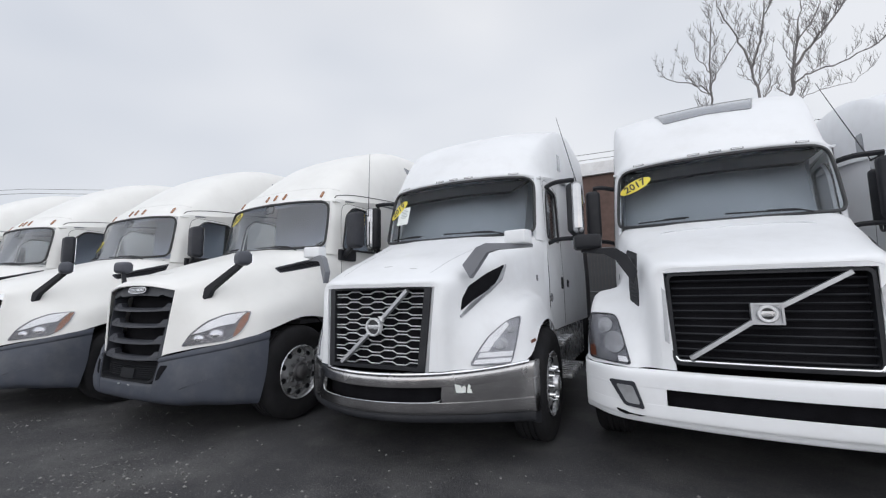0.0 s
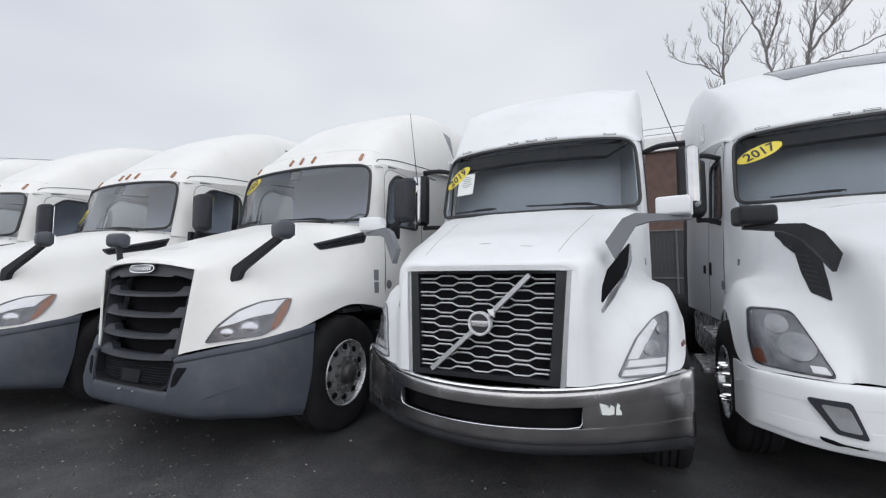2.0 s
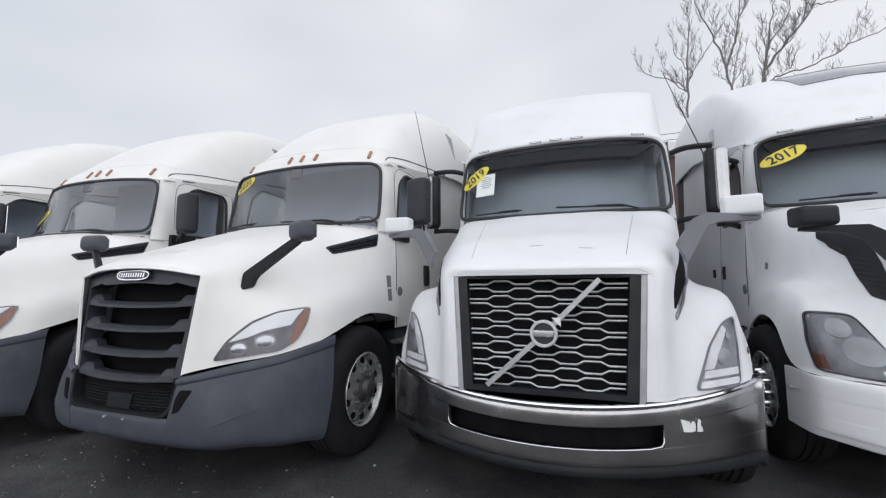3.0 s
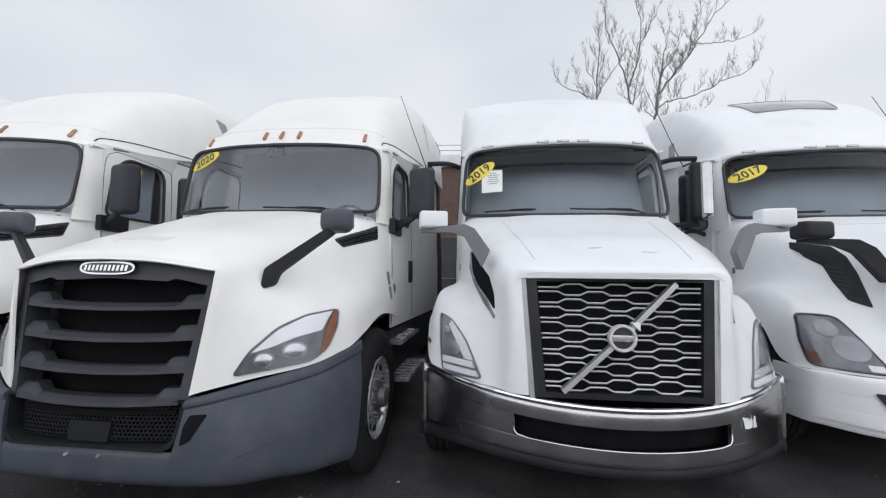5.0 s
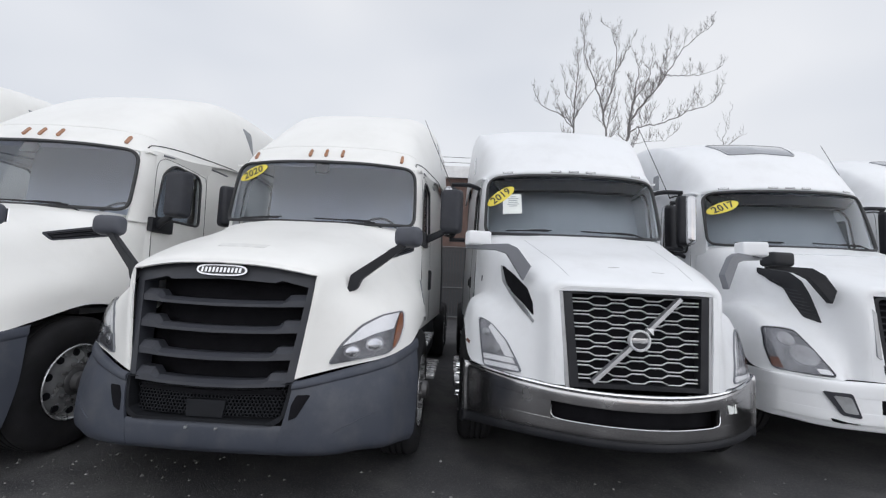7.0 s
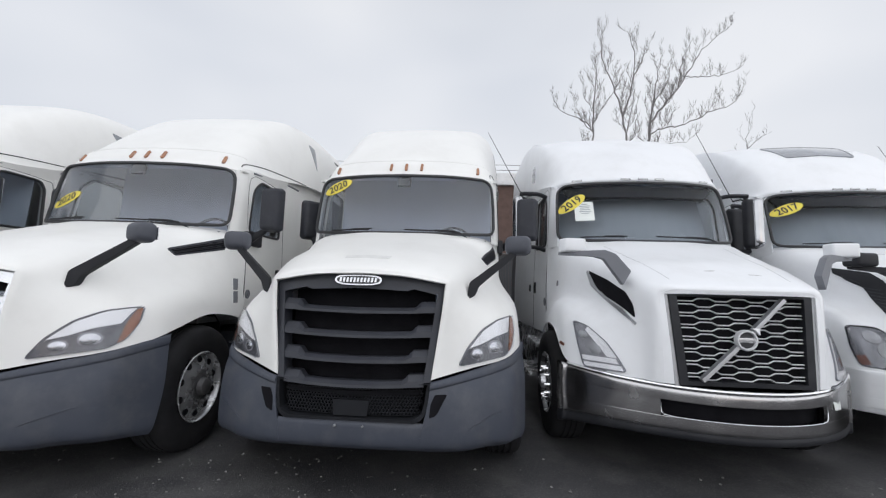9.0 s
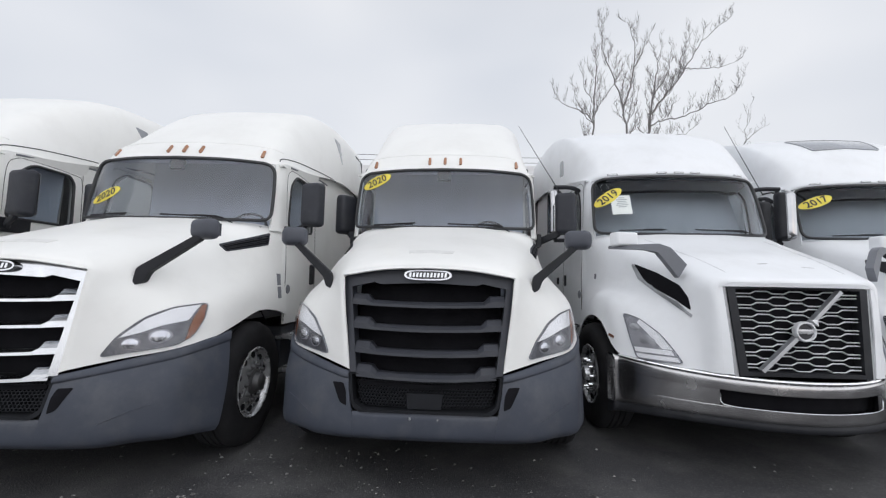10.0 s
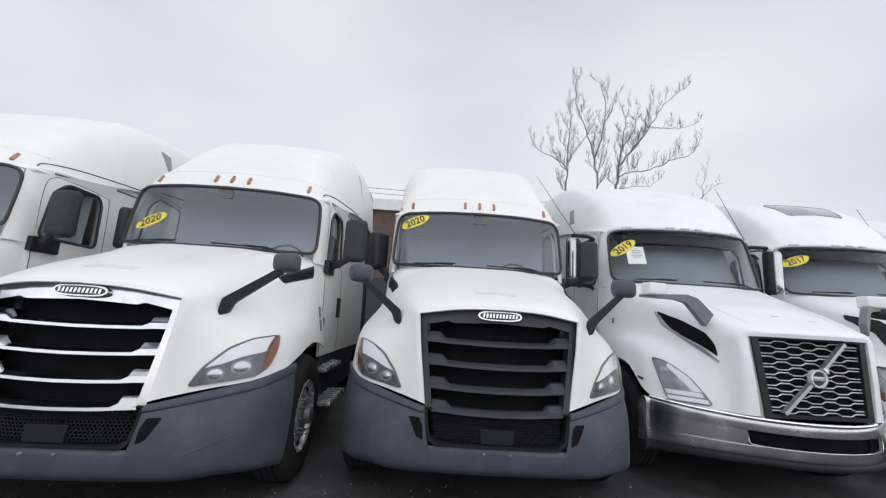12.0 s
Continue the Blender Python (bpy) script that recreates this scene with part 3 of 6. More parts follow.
def windshield(truck, rows, paint, seal=0.017, glazing=GLASS):
    """The bowed pane with rounded corners, its rubber seal and a tree to rest wipers and stickers on."""
    bm = sheet(rows, 6, 5, True, 0.006, (0, -1, 0))
    tree = BVHTree.FromBMesh(bm)
    pane = part("windshield", bm, glazing, truck, "large bowed windshield reflecting grey sky")
    pane.visible_shadow = False
    grid = lattice(rows, 6, 5)
    half = [r[-1] for r in grid]
    right = list(grid[0]) + half[1:] + list(reversed(grid[-1]))[1:]
    right, arc_a, out_a = eased(right, grid[0][-1], 0.10)
    right, arc_b, out_b = eased(right, grid[-1][-1], 0.12)
    ahead = Vector((0, -0.006, 0.002))
    loop = right[1:-1] + [grid[-1][0]] + [Vector((-p.x, p.y, p.z)) for p in reversed(right[1:-1])] + [grid[0][0]]
    bm = bmesh.new()
    tube(bm, [p + ahead * 0.6 for p in loop], seal, 6, closed=True)
    part("windshield_seal", bm, SEAL, pane)
    for arc, out in ((arc_a, out_a), (arc_b, out_b)):
        for side in (-1, 1):
            bm = bmesh.new()
            line = [[bm.verts.new(Vector((side * p.x, p.y, p.z)) + ahead) for p in way] for way in (arc, out)]
            back = [[bm.verts.new(Vector((side * p.x, p.y + 0.03, p.z))) for p in way] for way in (arc, out)]
            for q in range(len(arc) - 1):
                for four in ((line[0][q], line[0][q + 1], line[1][q + 1], line[1][q]), (back[0][q], back[0][q + 1], line[0][q + 1], line[0][q])):
                    bm.faces.new(four)
            bmesh.ops.remove_doubles(bm, verts=bm.verts[:], dist=0.0002)
            bmesh.ops.recalc_face_normals(bm, faces=bm.faces[:])
            part("window_corner", bm, paint, pane)
    return pane, tree


def over(tree, x, z, lift):
    hit, normal, _, _ = tree.ray_cast(Vector((x, -1.0, z)), Vector((0, 1, 0)))
    if hit is None:
        hit, normal, _, _ = tree.find_nearest(Vector((x, 1.6, z)))
    return hit + (normal if normal.y < 0 else -normal) * lift


def wipers(pane, tree, z, spans):
    for x0, x1, rise in spans:
        bm = bmesh.new()
        n = 10
        tube(bm, [over(tree, x0 + (x1 - x0) * k / n, z + rise * k / n, 0.022) for k in range(n + 1)], 0.008, 6)
        xm = x0 + (x1 - x0) * 0.55
        tube(bm, [over(tree, x1 + (x1 - x0) * 0.10, z - 0.05, 0.03), over(tree, x1 - (x1 - x0) * 0.1, z + rise * 0.5 + 0.002, 0.034), over(tree, xm, z + rise * 0.55 + 0.004, 0.03)], 0.007, 6)
        part("wiper", bm, BLACK_PLASTIC, pane)


def year_sticker(pane, tree, text, x, z, turn, size=0.34):
    """An oval price-lot sticker with the model year, tilted on the glass."""
    c, s = math.cos(radians(turn)), math.sin(radians(turn))
    oval = []
    for k in range(40):
        a = 2 * math.pi * k / 40
        u, w = math.cos(a) * size / 2, math.sin(a) * size * 0.19
        oval.append((x + u * c - w * s, z + u * s + w * c))
    bm = draped(oval, tree, "front", 0.006, 0.003, 5)
    tag = part("year_sticker", bm, STICKER, pane, "yellow oval sticker reading " + text)
    bm = lettering(text, size * 0.33)
    for v in bm.verts:
        u, w, d = v.co
        u *= 0.98
        v.co = over(tree, x + u * c - w * s, z + u * s + w * c, 0.0085 + d)
    part("lettering", bm, INK, tag)


def rounded_mirror(truck, name, centre, size, turn, shell_mat, label, face_mat=CHROME, bevel=0.05):
    """A mirror head: a padded housing with a recessed pane on its rear side."""
    m = Matrix.Translation(centre) @ pose(0, 0, 0, 0, 0, turn)
    bm = bmesh.new()
    w, d, h = size
    box(bm, -w / 2, w / 2, -d / 2, d / 2, -h / 2, h / 2, bevel, None, 4)
    for v in bm.verts:
        if v.co.y < 0:
            v.co.x *= 0.93
            v.co.z *= 0.95
        v.co = m @ v.co
    head = part(name, bm, shell_mat, truck, label)
    bm = bmesh.new()
    box(bm, -w / 2 + 0.025, w / 2 - 0.025, d / 2 - 0.001, d / 2 + 0.005, -h / 2 + 0.03, h / 2 - 0.03, 0.0, m)
    part("mirror_pane", bm, face_mat, head)
    return head


def chassis(truck, y_back, tank=True, bright=False):
    bm = bmesh.new()
    for side in (-1, 1):
        box(bm, side * 0.43 - 0.04, side * 0.43 + 0.04, 0.9, 8.0, 0.62, 0.88)
    part("frame_rails", bm, STEEL_DARK, truck)
    bm = bmesh.new()
    tube(bm, [(-1.0, 1.19, 0.5), (-0.5, 1.19, 0.44), (0.5, 1.19, 0.44), (1.0, 1.19, 0.5)], 0.06, 8)
    part("front_axle", bm, STEEL_DARK, truck)
    bm = bmesh.new()
    box(bm, -0.62, 0.62, 0.55, 2.0, 0.55, 1.15, 0.08)
    part("engine_bay", bm, BLACK_VOID, truck)
    for side in (-1, 1):
        bm = sheet([[(side * 0.90, 0.62, 0.55), (side * 0.98, 0.68, 0.92), (side * 1.0, 1.0, 1.16), (side * 1.0, 1.35, 1.18), (side * 1.0, 1.7, 1.0), (side * 0.98, 1.82, 0.5)], [(side * 0.55, 0.62, 0.5), (side * 0.55, 0.68, 0.95), (side * 0.55, 1.0, 1.2), (side * 0.55, 1.35, 1.2), (side * 0.55, 1.7, 1.0), (side * 0.55, 1.82, 0.5)]], 3, 1, False, 0.01, (0, 0, -1))
        part("wheel_housing", bm, BLACK_VOID, truck)
        bm = bmesh.new()
        box(bm, min(side * 0.6, side * 1.06), max(side * 0.6, side * 1.06), 1.98, y_back - 0.1, 0.38, 0.9, 0.06)
        skirt = part("side_fairing", bm, ALUMINIUM if bright else DARK_PLASTIC, truck, "bright fuel tank fairing" if bright else "dark lower side fairing")
        for z, w in ((0.42, 1.25), (0.76, 1.17)):
            bm = bmesh.new()
            box(bm, min(side * 0.95, side * w), max(side * 0.95, side * w), 1.98, 2.92, z, z + 0.045, 0.010)
            for k in range(7):
                box(bm, min(side * 0.97, side * (w - 0.02)), max(side * 0.97, side * (w - 0.02)), 2.03 + k * 0.125, 2.07 + k * 0.125, z + 0.04, z + 0.053)
            part("step", bm, ALUMINIUM, skirt, "ribbed aluminium step")


def paired(parent, name, rows, mat, thick, facing, label=""):
    """The left and the right copy of a shell, and one tree of both to drape things on."""
    both = sheet(rows, 5, 5, True, thick, facing)
    tree = BVHTree.FromBMesh(both)
    both.free()
    made = {}
    for side in (-1, 1):
        bm = sheet([[(side * x, y, z) for x, y, z in r] for r in rows], 5, 5, False, thick, (facing[0], facing[1], facing[2]))
        made[side] = part(name, bm, mat, parent, label)
    return tree, made


# ---- the long-nosed tractor with bar grille ----
def bar_grille_tractor(paint, label, chrome_grille=False, year="", year_spot=(-0.80, 2.53, 24), antenna=False, group="white tractors in a row"):
    truck = tagged(new("semi_truck"), label, "truck", group)
    # hood and fenders
    top = [
        [(0, 0.045, 1.485), (0.30, 0.055, 1.472), (0.595, 0.115, 1.428)],
        [(0, 0.10, 1.540), (0.31, 0.11, 1.525), (0.615, 0.175, 1.462)],
        [(0, 0.42, 1.655), (0.36, 0.43, 1.640), (0.69, 0.47, 1.560)],
        [(0, 0.85, 1.785), (0.42, 0.86, 1.772), (0.77, 0.92, 1.680)],
        [(0, 1.22, 1.895), (0.47, 1.24, 1.885), (0.84, 1.34, 1.790)],
        [(0, 1.43, 1.965), (0.50, 1.48, 1.955), (0.93, 1.66, 1.905)],
    ]
    # fender sections: nose to lamp
    flank = [
        [(0.595, 0.115, 1.428), (0.575, 0.10, 1.25), (0.545, 0.085, 1.02), (0.515, 0.07, 0.80)],
        [(0.615, 0.175, 1.462), (0.625, 0.13, 1.25), (0.605, 0.11, 1.02), (0.58, 0.095, 0.82)],
        [(0.69, 0.47, 1.560), (0.79, 0.33, 1.29), (0.80, 0.25, 1.06), (0.78, 0.21, 0.865)],
        [(0.74, 0.72, 1.635), (0.90, 0.56, 1.37), (0.99, 0.43, 1.14), (1.00, 0.37, 0.905)],
    ]
    # fender sections: lamp, wheel arch and tail
    flank += [
        [(0.77, 0.92, 1.680), (0.96, 0.80, 1.42), (1.10, 0.70, 1.22), (1.125, 0.60, 0.955)],
        [(0.80, 1.10, 1.725), (0.98, 1.02, 1.46), (1.135, 0.95, 1.27), (1.165, 0.82, 1.02)],
        [(0.84, 1.34, 1.790), (1.00, 1.28, 1.52), (1.145, 1.22, 1.30), (1.180, 1.19, 1.115)],
        [(0.90, 1.55, 1.865), (1.03, 1.55, 1.55), (1.135, 1.52, 1.26), (1.170, 1.56, 1.095)],
        [(0.97, 1.90, 1.930), (1.05, 1.93, 1.57), (1.110, 1.93, 1.22), (1.140, 1.90, 1.03)],
    ]
    grid = hood_grid(top, flank, (3, 5, 7))
    bm = hood_shell(grid)
    hood_tree = flank_tree = BVHTree.FromBMesh(bm)
    hood = part("hood", bm, paint, truck, sharp=75)
    bm = draped(dense([(-0.16, 0.27), (0.16, 0.27), (0.17, 0.34), (-0.17, 0.34)], 0.08), hood_tree, "top", 0.003, 0.004, 2)
    part("hood_pad", bm, PAD, hood, "faint grey patch on the hood")
    # lamps in the fenders
    shape = round_outline([(0.682, 0.880), (0.838, 0.900), (1.016, 0.928), (1.064, 0.990), (1.084, 1.10), (1.072, 1.205), (0.953, 1.181), (0.843, 1.121), (0.743, 1.003)], 0.03)
    for side in (-1, 1):
        out = dense([(side * x, z) for x, z in shape], 0.03)
        bm = draped(out, flank_tree, "front", 0.004, 0.004, 5)
        base = part("headlight", bm, LAMP_DARK, truck, "slanted clear headlight with amber outer corner")
        for x, z, r in ((0.81, 0.955, 0.045), (0.935, 0.995, 0.052)):
            bm = draped([(side * (x + r * math.cos(a)), z + r * 0.85 * math.sin(a)) for a in (2 * math.pi * k / 20 for k in range(20))], flank_tree, "front", 0.008, 0.008, 4)
            part("projector", dome(bm, side * x, z, r, 0.006), LAMP_SMOKE, base)
            bm = draped([(side * (x + r * 0.80 * math.cos(a)), z + r * 0.68 * math.sin(a)) for a in (2 * math.pi * k / 20 for k in range(20))], flank_tree, "front", 0.009, 0.008, 5)
            part("projector_lens", dome(bm, side * x, z, r * 0.80, 0.013), LAMP_MIRROR, base)
        bm = draped(dense([(side * x, z) for x, z in ((0.755, 0.995), (0.850, 1.105), (0.955, 1.170), (1.050, 1.192), (1.030, 1.090), (0.93, 1.062), (0.84, 1.020))], 0.04), flank_tree, "front", 0.010, 0.006, 3)
        part("light_guide", bm, LAMP_WHITE, base)
        bm = draped(dense([(side * x, z) for x, z in ((1.036, 0.955), (1.052, 0.968), (1.064, 0.998), (1.080, 1.10), (1.068, 1.198), (1.054, 1.182), (1.042, 1.06))], 0.03), flank_tree, "front", 0.011, 0.006, 3)
        part("amber_corner", bm, AMBER_CORNER, base)
        bm = draped(out, flank_tree, "front", 0.024, 0.004, 5)
        lens = part("lens", bm, LENS, base)
        lens.visible_shadow = False
        bm = draped(out, flank_tree, "front", 0.012, 0.014, 5, inner=0.982)
        part("bezel", bm, ARM_PLASTIC, base)
        view = "side+" if side > 0 else "side-"
        oblique = "slant+" if side > 0 else "slant-"
        bm = draped(dense(round_outline([(1.358, 1.680), (1.937, 1.868), (1.899, 1.735), (1.424, 1.622)], 0.02), 0.04), flank_tree, oblique, 0.006, 0.012, 5)
        vent = part("hood_vent", bm, DARK_PLASTIC, truck, "dark grey intake frame behind the hood")
        for lo, hi in ((0.16, 0.50), (0.60, 0.88)):
            ends = [((1.385 + 0.05 * f, 1.680 - 0.050 * f), (1.915 - 0.03 * f, 1.852 - 0.112 * f)) for f in (lo, hi)]
            # black plate on the closed frame, painting the shade inside the slot
            bm = draped(dense([ends[1][0], ends[1][1], ends[0][1], ends[0][0]], 0.05), flank_tree, oblique, 0.011, 0.006, 2)
            part("vent_slot_shade", bm, BLACK_VOID, vent)
            f = (lo + hi) / 2
            (ua, za), (ub, zb) = (1.39 + 0.05 * f, 1.681 - 0.050 * f), (1.905 - 0.03 * f, 1.850 - 0.112 * f)
            bm = draped(dense([(ua, za - 0.003), (ub, zb - 0.003), (ub, zb + 0.003), (ua, za + 0.003)], 0.05), flank_tree, oblique, 0.016, 0.010, 2)
            part("louvre", bm, BLACK_PLASTIC, vent)
        for y, z in ((1.690, 1.205), (1.727, 1.335)):
            bm = draped(dense([(y, z), (y + 0.085, z), (y + 0.118, z + 0.115), (y + 0.033, z + 0.115)], 0.03), flank_tree, view, 0.005, 0.006, 2)
            part("fender_vent", bm, ARM_PLASTIC, hood)
        # hood mirror on its arm
        head = Vector((side * 1.085, 0.46, 1.70))
        blade = round_outline([(0.748, 1.446), (0.730, 1.322), (0.792, 1.350), (0.818, 1.418), (1.100, 1.664), (1.068, 1.695)], 0.016)
        bm = bmesh.new()
        prism(bm, [(side * x, z) for x, z in blade], -0.024, 0.024, lambda v: Vector((v.x, v.y + 0.335 + (abs(v.x) - 0.76) * 0.38, v.z)))
        bmesh.ops.bevel(bm, geom=bm.edges[:], offset=0.007, segments=2, affect="EDGES", clamp_overlap=True)
        arm = part("hood_mirror_arm", bm, BLACK_PLASTIC, truck)
        rounded_mirror(arm, "mirror_head", head + Vector((side * 0.02, 0, 0.035)), (0.20, 0.13, 0.15), -side * 18, MIRROR_GREY, "rounded dark grey hood mirror", bevel=0.05)
        # door mirror
        head = Vector((1.36, 1.90, 2.20)) if side > 0 else Vector((-1.21, 2.14, 2.20))
        bm = bmesh.new()
        tube(bm, spline([(side * 1.05, 2.06, 1.88), (side * 1.05 + (head.x - side * 1.05) * 0.35, 2.06 + (head.y - 2.06) * 0.5, 1.92), (side * 1.05 + (head.x - side * 1.05) * 0.8, 2.06 + (head.y - 2.06) * 0.87, 2.0), head], 4), 0.046, 8, 0.034, flat=0.7)
        box(bm, side * 1.07 - 0.03, side * 1.07 + 0.03, 1.94, 2.26, 1.82, 1.97, 0.02)
        arm = part("door_mirror_arm", bm, BLACK_PLASTIC, truck)
        rounded_mirror(arm, "mirror_head", head, (0.235, 0.16, 0.48), -14 if side > 0 else 48, DARK_PLASTIC, "tall dark grey door mirror", bevel=0.05)
    # grille
    frame_mat = GRILLE_CHROME if chrome_grille else GRILLE_GREY
    bar_mat = GRILLE_CHROME if chrome_grille else GRILLE_GREY
    bow = lambda x, z: 0.045 + 0.19 * x * x + 0.075 * (z - 0.8) / 0.62
    wrap = lambda v: Vector((v.x, v.y + bow(v.x, v.z), v.z))
    outer = [(0, 1.488), (0.3, 1.474), (0.56, 1.438), (0.598, 1.415), (0.575, 1.22), (0.545, 1.0), (0.512, 0.782)]
    inner = [(0, 1.385), (0.33, 1.370), (0.375, 1.385), (0.535, 1.350), (0.518, 1.2), (0.492, 1.0), (0.463, 0.782)]
    bm = bmesh.new()
    for side in (-1, 1):
        loops = []
        for line, d in ((outer, 0.04), (outer, -0.019), (inner, -0.025), (inner, 0.10)):
            loops.append([bm.verts.new(wrap(Vector((side * x, d, z)))) for x, z in line])
        for a, b in zip(loops, loops[1:]):
            for i in range(len(a) - 1):
                bm.faces.new((a[i], a[i + 1], b[i + 1], b[i]))
    bmesh.ops.remove_doubles(bm, verts=bm.verts[:], dist=0.0005)
    bmesh.ops.recalc_face_normals(bm, faces=bm.faces[:])
    grille = part("grille", bm, frame_mat, truck, "chrome grille frame" if chrome_grille else "slate grey grille frame", sharp=25)
    for i, z in enumerate((1.235, 1.075, 0.915, 0.762)):
        half = 0.525 - (1.235 - z) * 0.125
        bm = bmesh.new()
        xs = [-half, -half + 0.10, -half + 0.14, -0.2, 0, 0.2, half - 0.14, half - 0.10, half]
        tops = [z + 0.068, z + 0.064, z + 0.024, z + 0.018, z + 0.016, z + 0.018, z + 0.024, z + 0.064, z + 0.068]
        lows = [z - 0.006, z - 0.010, z - 0.013, z - 0.018, z - 0.021, z - 0.018, z - 0.013, z - 0.010, z - 0.006]
        rows = []
        for d, lift in ((0.075, 1.0), (0.014, 1.0), (-0.020, 0.50), (-0.020, 0.0), (0.06, 0.0)):
            rows.append([bm.verts.new(wrap(Vector((x, d, b + (a - b) * lift)))) for x, a, b in zip(xs, tops, lows)])
        for a, b in zip(rows, rows[1:] + rows[:1]):
            for k in range(len(a) - 1):
                bm.faces.new((a[k], a[k + 1], b[k + 1], b[k]))
        bm.faces.new([r[0] for r in rows])
        bm.faces.new([r[-1] for r in rows][::-1])
        bmesh.ops.recalc_face_normals(bm, faces=bm.faces[:])
        part("grille_bar", bm, bar_mat, grille, sharp=20)
    bm = sheet([[(x, 0.14 + bow(x, z), z) for x in (0, 0.25, 0.51)] for z in (1.42, 1.1, 0.55)], 3, 3, True, 0.01, (0, -1, 0))
    part("radiator_screen", bm, BLACK_VOID, grille, "black radiator screen")
    # badge: a chrome oval with a dark field and plain bars
    oval = lambda a, b: [(math.copysign(min(abs(math.cos(t)) ** 0.6, 1), math.cos(t)) * a, 1.438 + math.copysign(abs(math.sin(t)) ** 0.8, math.sin(t)) * b) for t in (2 * math.pi * k / 36 for k in range(36))]
    bm = bmesh.new()
    prism(bm, oval(0.162, 0.036), -0.046, 0.0, wrap)
    badge = part("badge", bm, GRILLE_CHROME, grille, "chrome oval maker badge")
    bm = bmesh.new()
    prism(bm, oval(0.147, 0.026), -0.049, -0.02, wrap)
    part("badge_field", bm, BADGE_INK, badge)
    bm = bmesh.new()
    for k in range(11):
        x = -0.12 + k * 0.024
        prism(bm, [(x - 0.008, 1.423), (x + 0.006, 1.423), (x + 0.010, 1.453), (x - 0.004, 1.453)], -0.052, -0.03, wrap)
    part("badge_bars", bm, GRILLE_CHROME, badge)
    # lower grille between the bumper wings
    bm = bmesh.new()
    half2 = [(0.516, 0.775), (0.505, 0.68), (0.488, 0.60), (0.462, 0.560), (0.420, 0.540)]
    outer2 = half2 + [(-x, z) for x, z in reversed(half2)]
    inner2 = [(x - math.copysign(0.024, x), z + (0.018 if z < 0.6 else -0.004)) for x, z in outer2]
    loops = [[bm.verts.new(wrap(Vector((x, d, z)))) for x, z in pts] for pts, d in ((outer2, 0.05), (outer2, -0.03), (inner2, -0.03), (inner2, 0.08))]
    for a, b in zip(loops, loops[1:]):
        for i in range(len(a)):
            bm.faces.new((a[i], a[(i + 1) % len(a)], b[(i + 1) % len(a)], b[i]))
    bmesh.ops.recalc_face_normals(bm, faces=bm.faces[:])
    lower = part("lower_grille", bm, LOWER_BLACK, truck, "black honeycomb lower grille")
    bm = bmesh.new()
    cell = 0.0128
    for r in range(10):
        for c in range(-22, 23):
            x, z = c * cell * 1.75 + (r % 2) * cell * 0.87, 0.58 + r * cell * 1.5
            if abs(x) < 0.11 and z < 0.67 or abs(x) > 0.46 - (0.70 - z) * 0.2:
                continue
            ring = [(x + cell * 0.99 * math.sin(a), z + cell * 0.99 * math.cos(a)) for a in (math.pi * k / 3 for k in range(6))]
            mini = [(x + cell * 0.74 * math.sin(a), z + cell * 0.74 * math.cos(a)) for a in (math.pi * k / 3 for k in range(6))]
            lp = [[bm.verts.new(wrap(Vector((u, d, w)))) for u, w in pts] for pts, d in ((ring, 0.030), (mini, 0.030), (mini, 0.05))]
            for a, b in zip(lp, lp[1:]):
                for i in range(6):
                    bm.faces.new((a[i], a[(i + 1) % 6], b[(i + 1) % 6], b[i]))
    bmesh.ops.recalc_face_normals(bm, faces=bm.faces[:])
    part("honeycomb", bm, LOWER_BLACK, lower)
    bm = bmesh.new()
    prism(bm, [(-0.12, 0.66), (0.12, 0.66), (0.11, 0.565), (-0.11, 0.565)], 0.016, 0.04, wrap)
    part("tow_cover", bm, LOWER_BLACK, lower)
    # black strip laid over the mesh as the shade of the gap across it
    bm = bmesh.new()
    prism(bm, [(-0.44, 0.700), (-0.06, 0.690), (0.06, 0.690), (0.44, 0.700), (0.44, 0.722), (0.06, 0.716), (-0.06, 0.716), (-0.44, 0.722)], 0.018, 0.05, wrap)
    part("gap_shade_strip", bm, BLACK_VOID, lower)
    # bumper sections: front
    wing = [
        [(0.515, 0.062, 0.785), (0.50, 0.035, 0.65), (0.47, 0.02, 0.50), (0.46, 0.03, 0.395), (0.45, 0.085, 0.352)],
        [(0.59, 0.085, 0.800), (0.585, 0.05, 0.66), (0.575, 0.035, 0.50), (0.565, 0.042, 0.395), (0.55, 0.10, 0.348)],
        [(0.79, 0.195, 0.850), (0.785, 0.125, 0.68), (0.775, 0.095, 0.50), (0.765, 0.11, 0.385), (0.74, 0.17, 0.338)],
        [(0.93, 0.295, 0.882), (0.93, 0.225, 0.70), (0.925, 0.19, 0.52), (0.915, 0.20, 0.395), (0.88, 0.26, 0.340)],
    ]
    # bumper sections: corner and side
    wing += [
        [(1.045, 0.415, 0.915), (1.060, 0.345, 0.72), (1.055, 0.315, 0.54), (1.05, 0.315, 0.385), (1.02, 0.37, 0.326)],
        [(1.115, 0.565, 0.950), (1.130, 0.515, 0.74), (1.128, 0.495, 0.56), (1.128, 0.49, 0.37), (1.10, 0.53, 0.306)],
        [(1.170, 0.765, 0.990), (1.195, 0.73, 0.76), (1.198, 0.71, 0.58), (1.192, 0.66, 0.36), (1.165, 0.65, 0.290)],
    ]
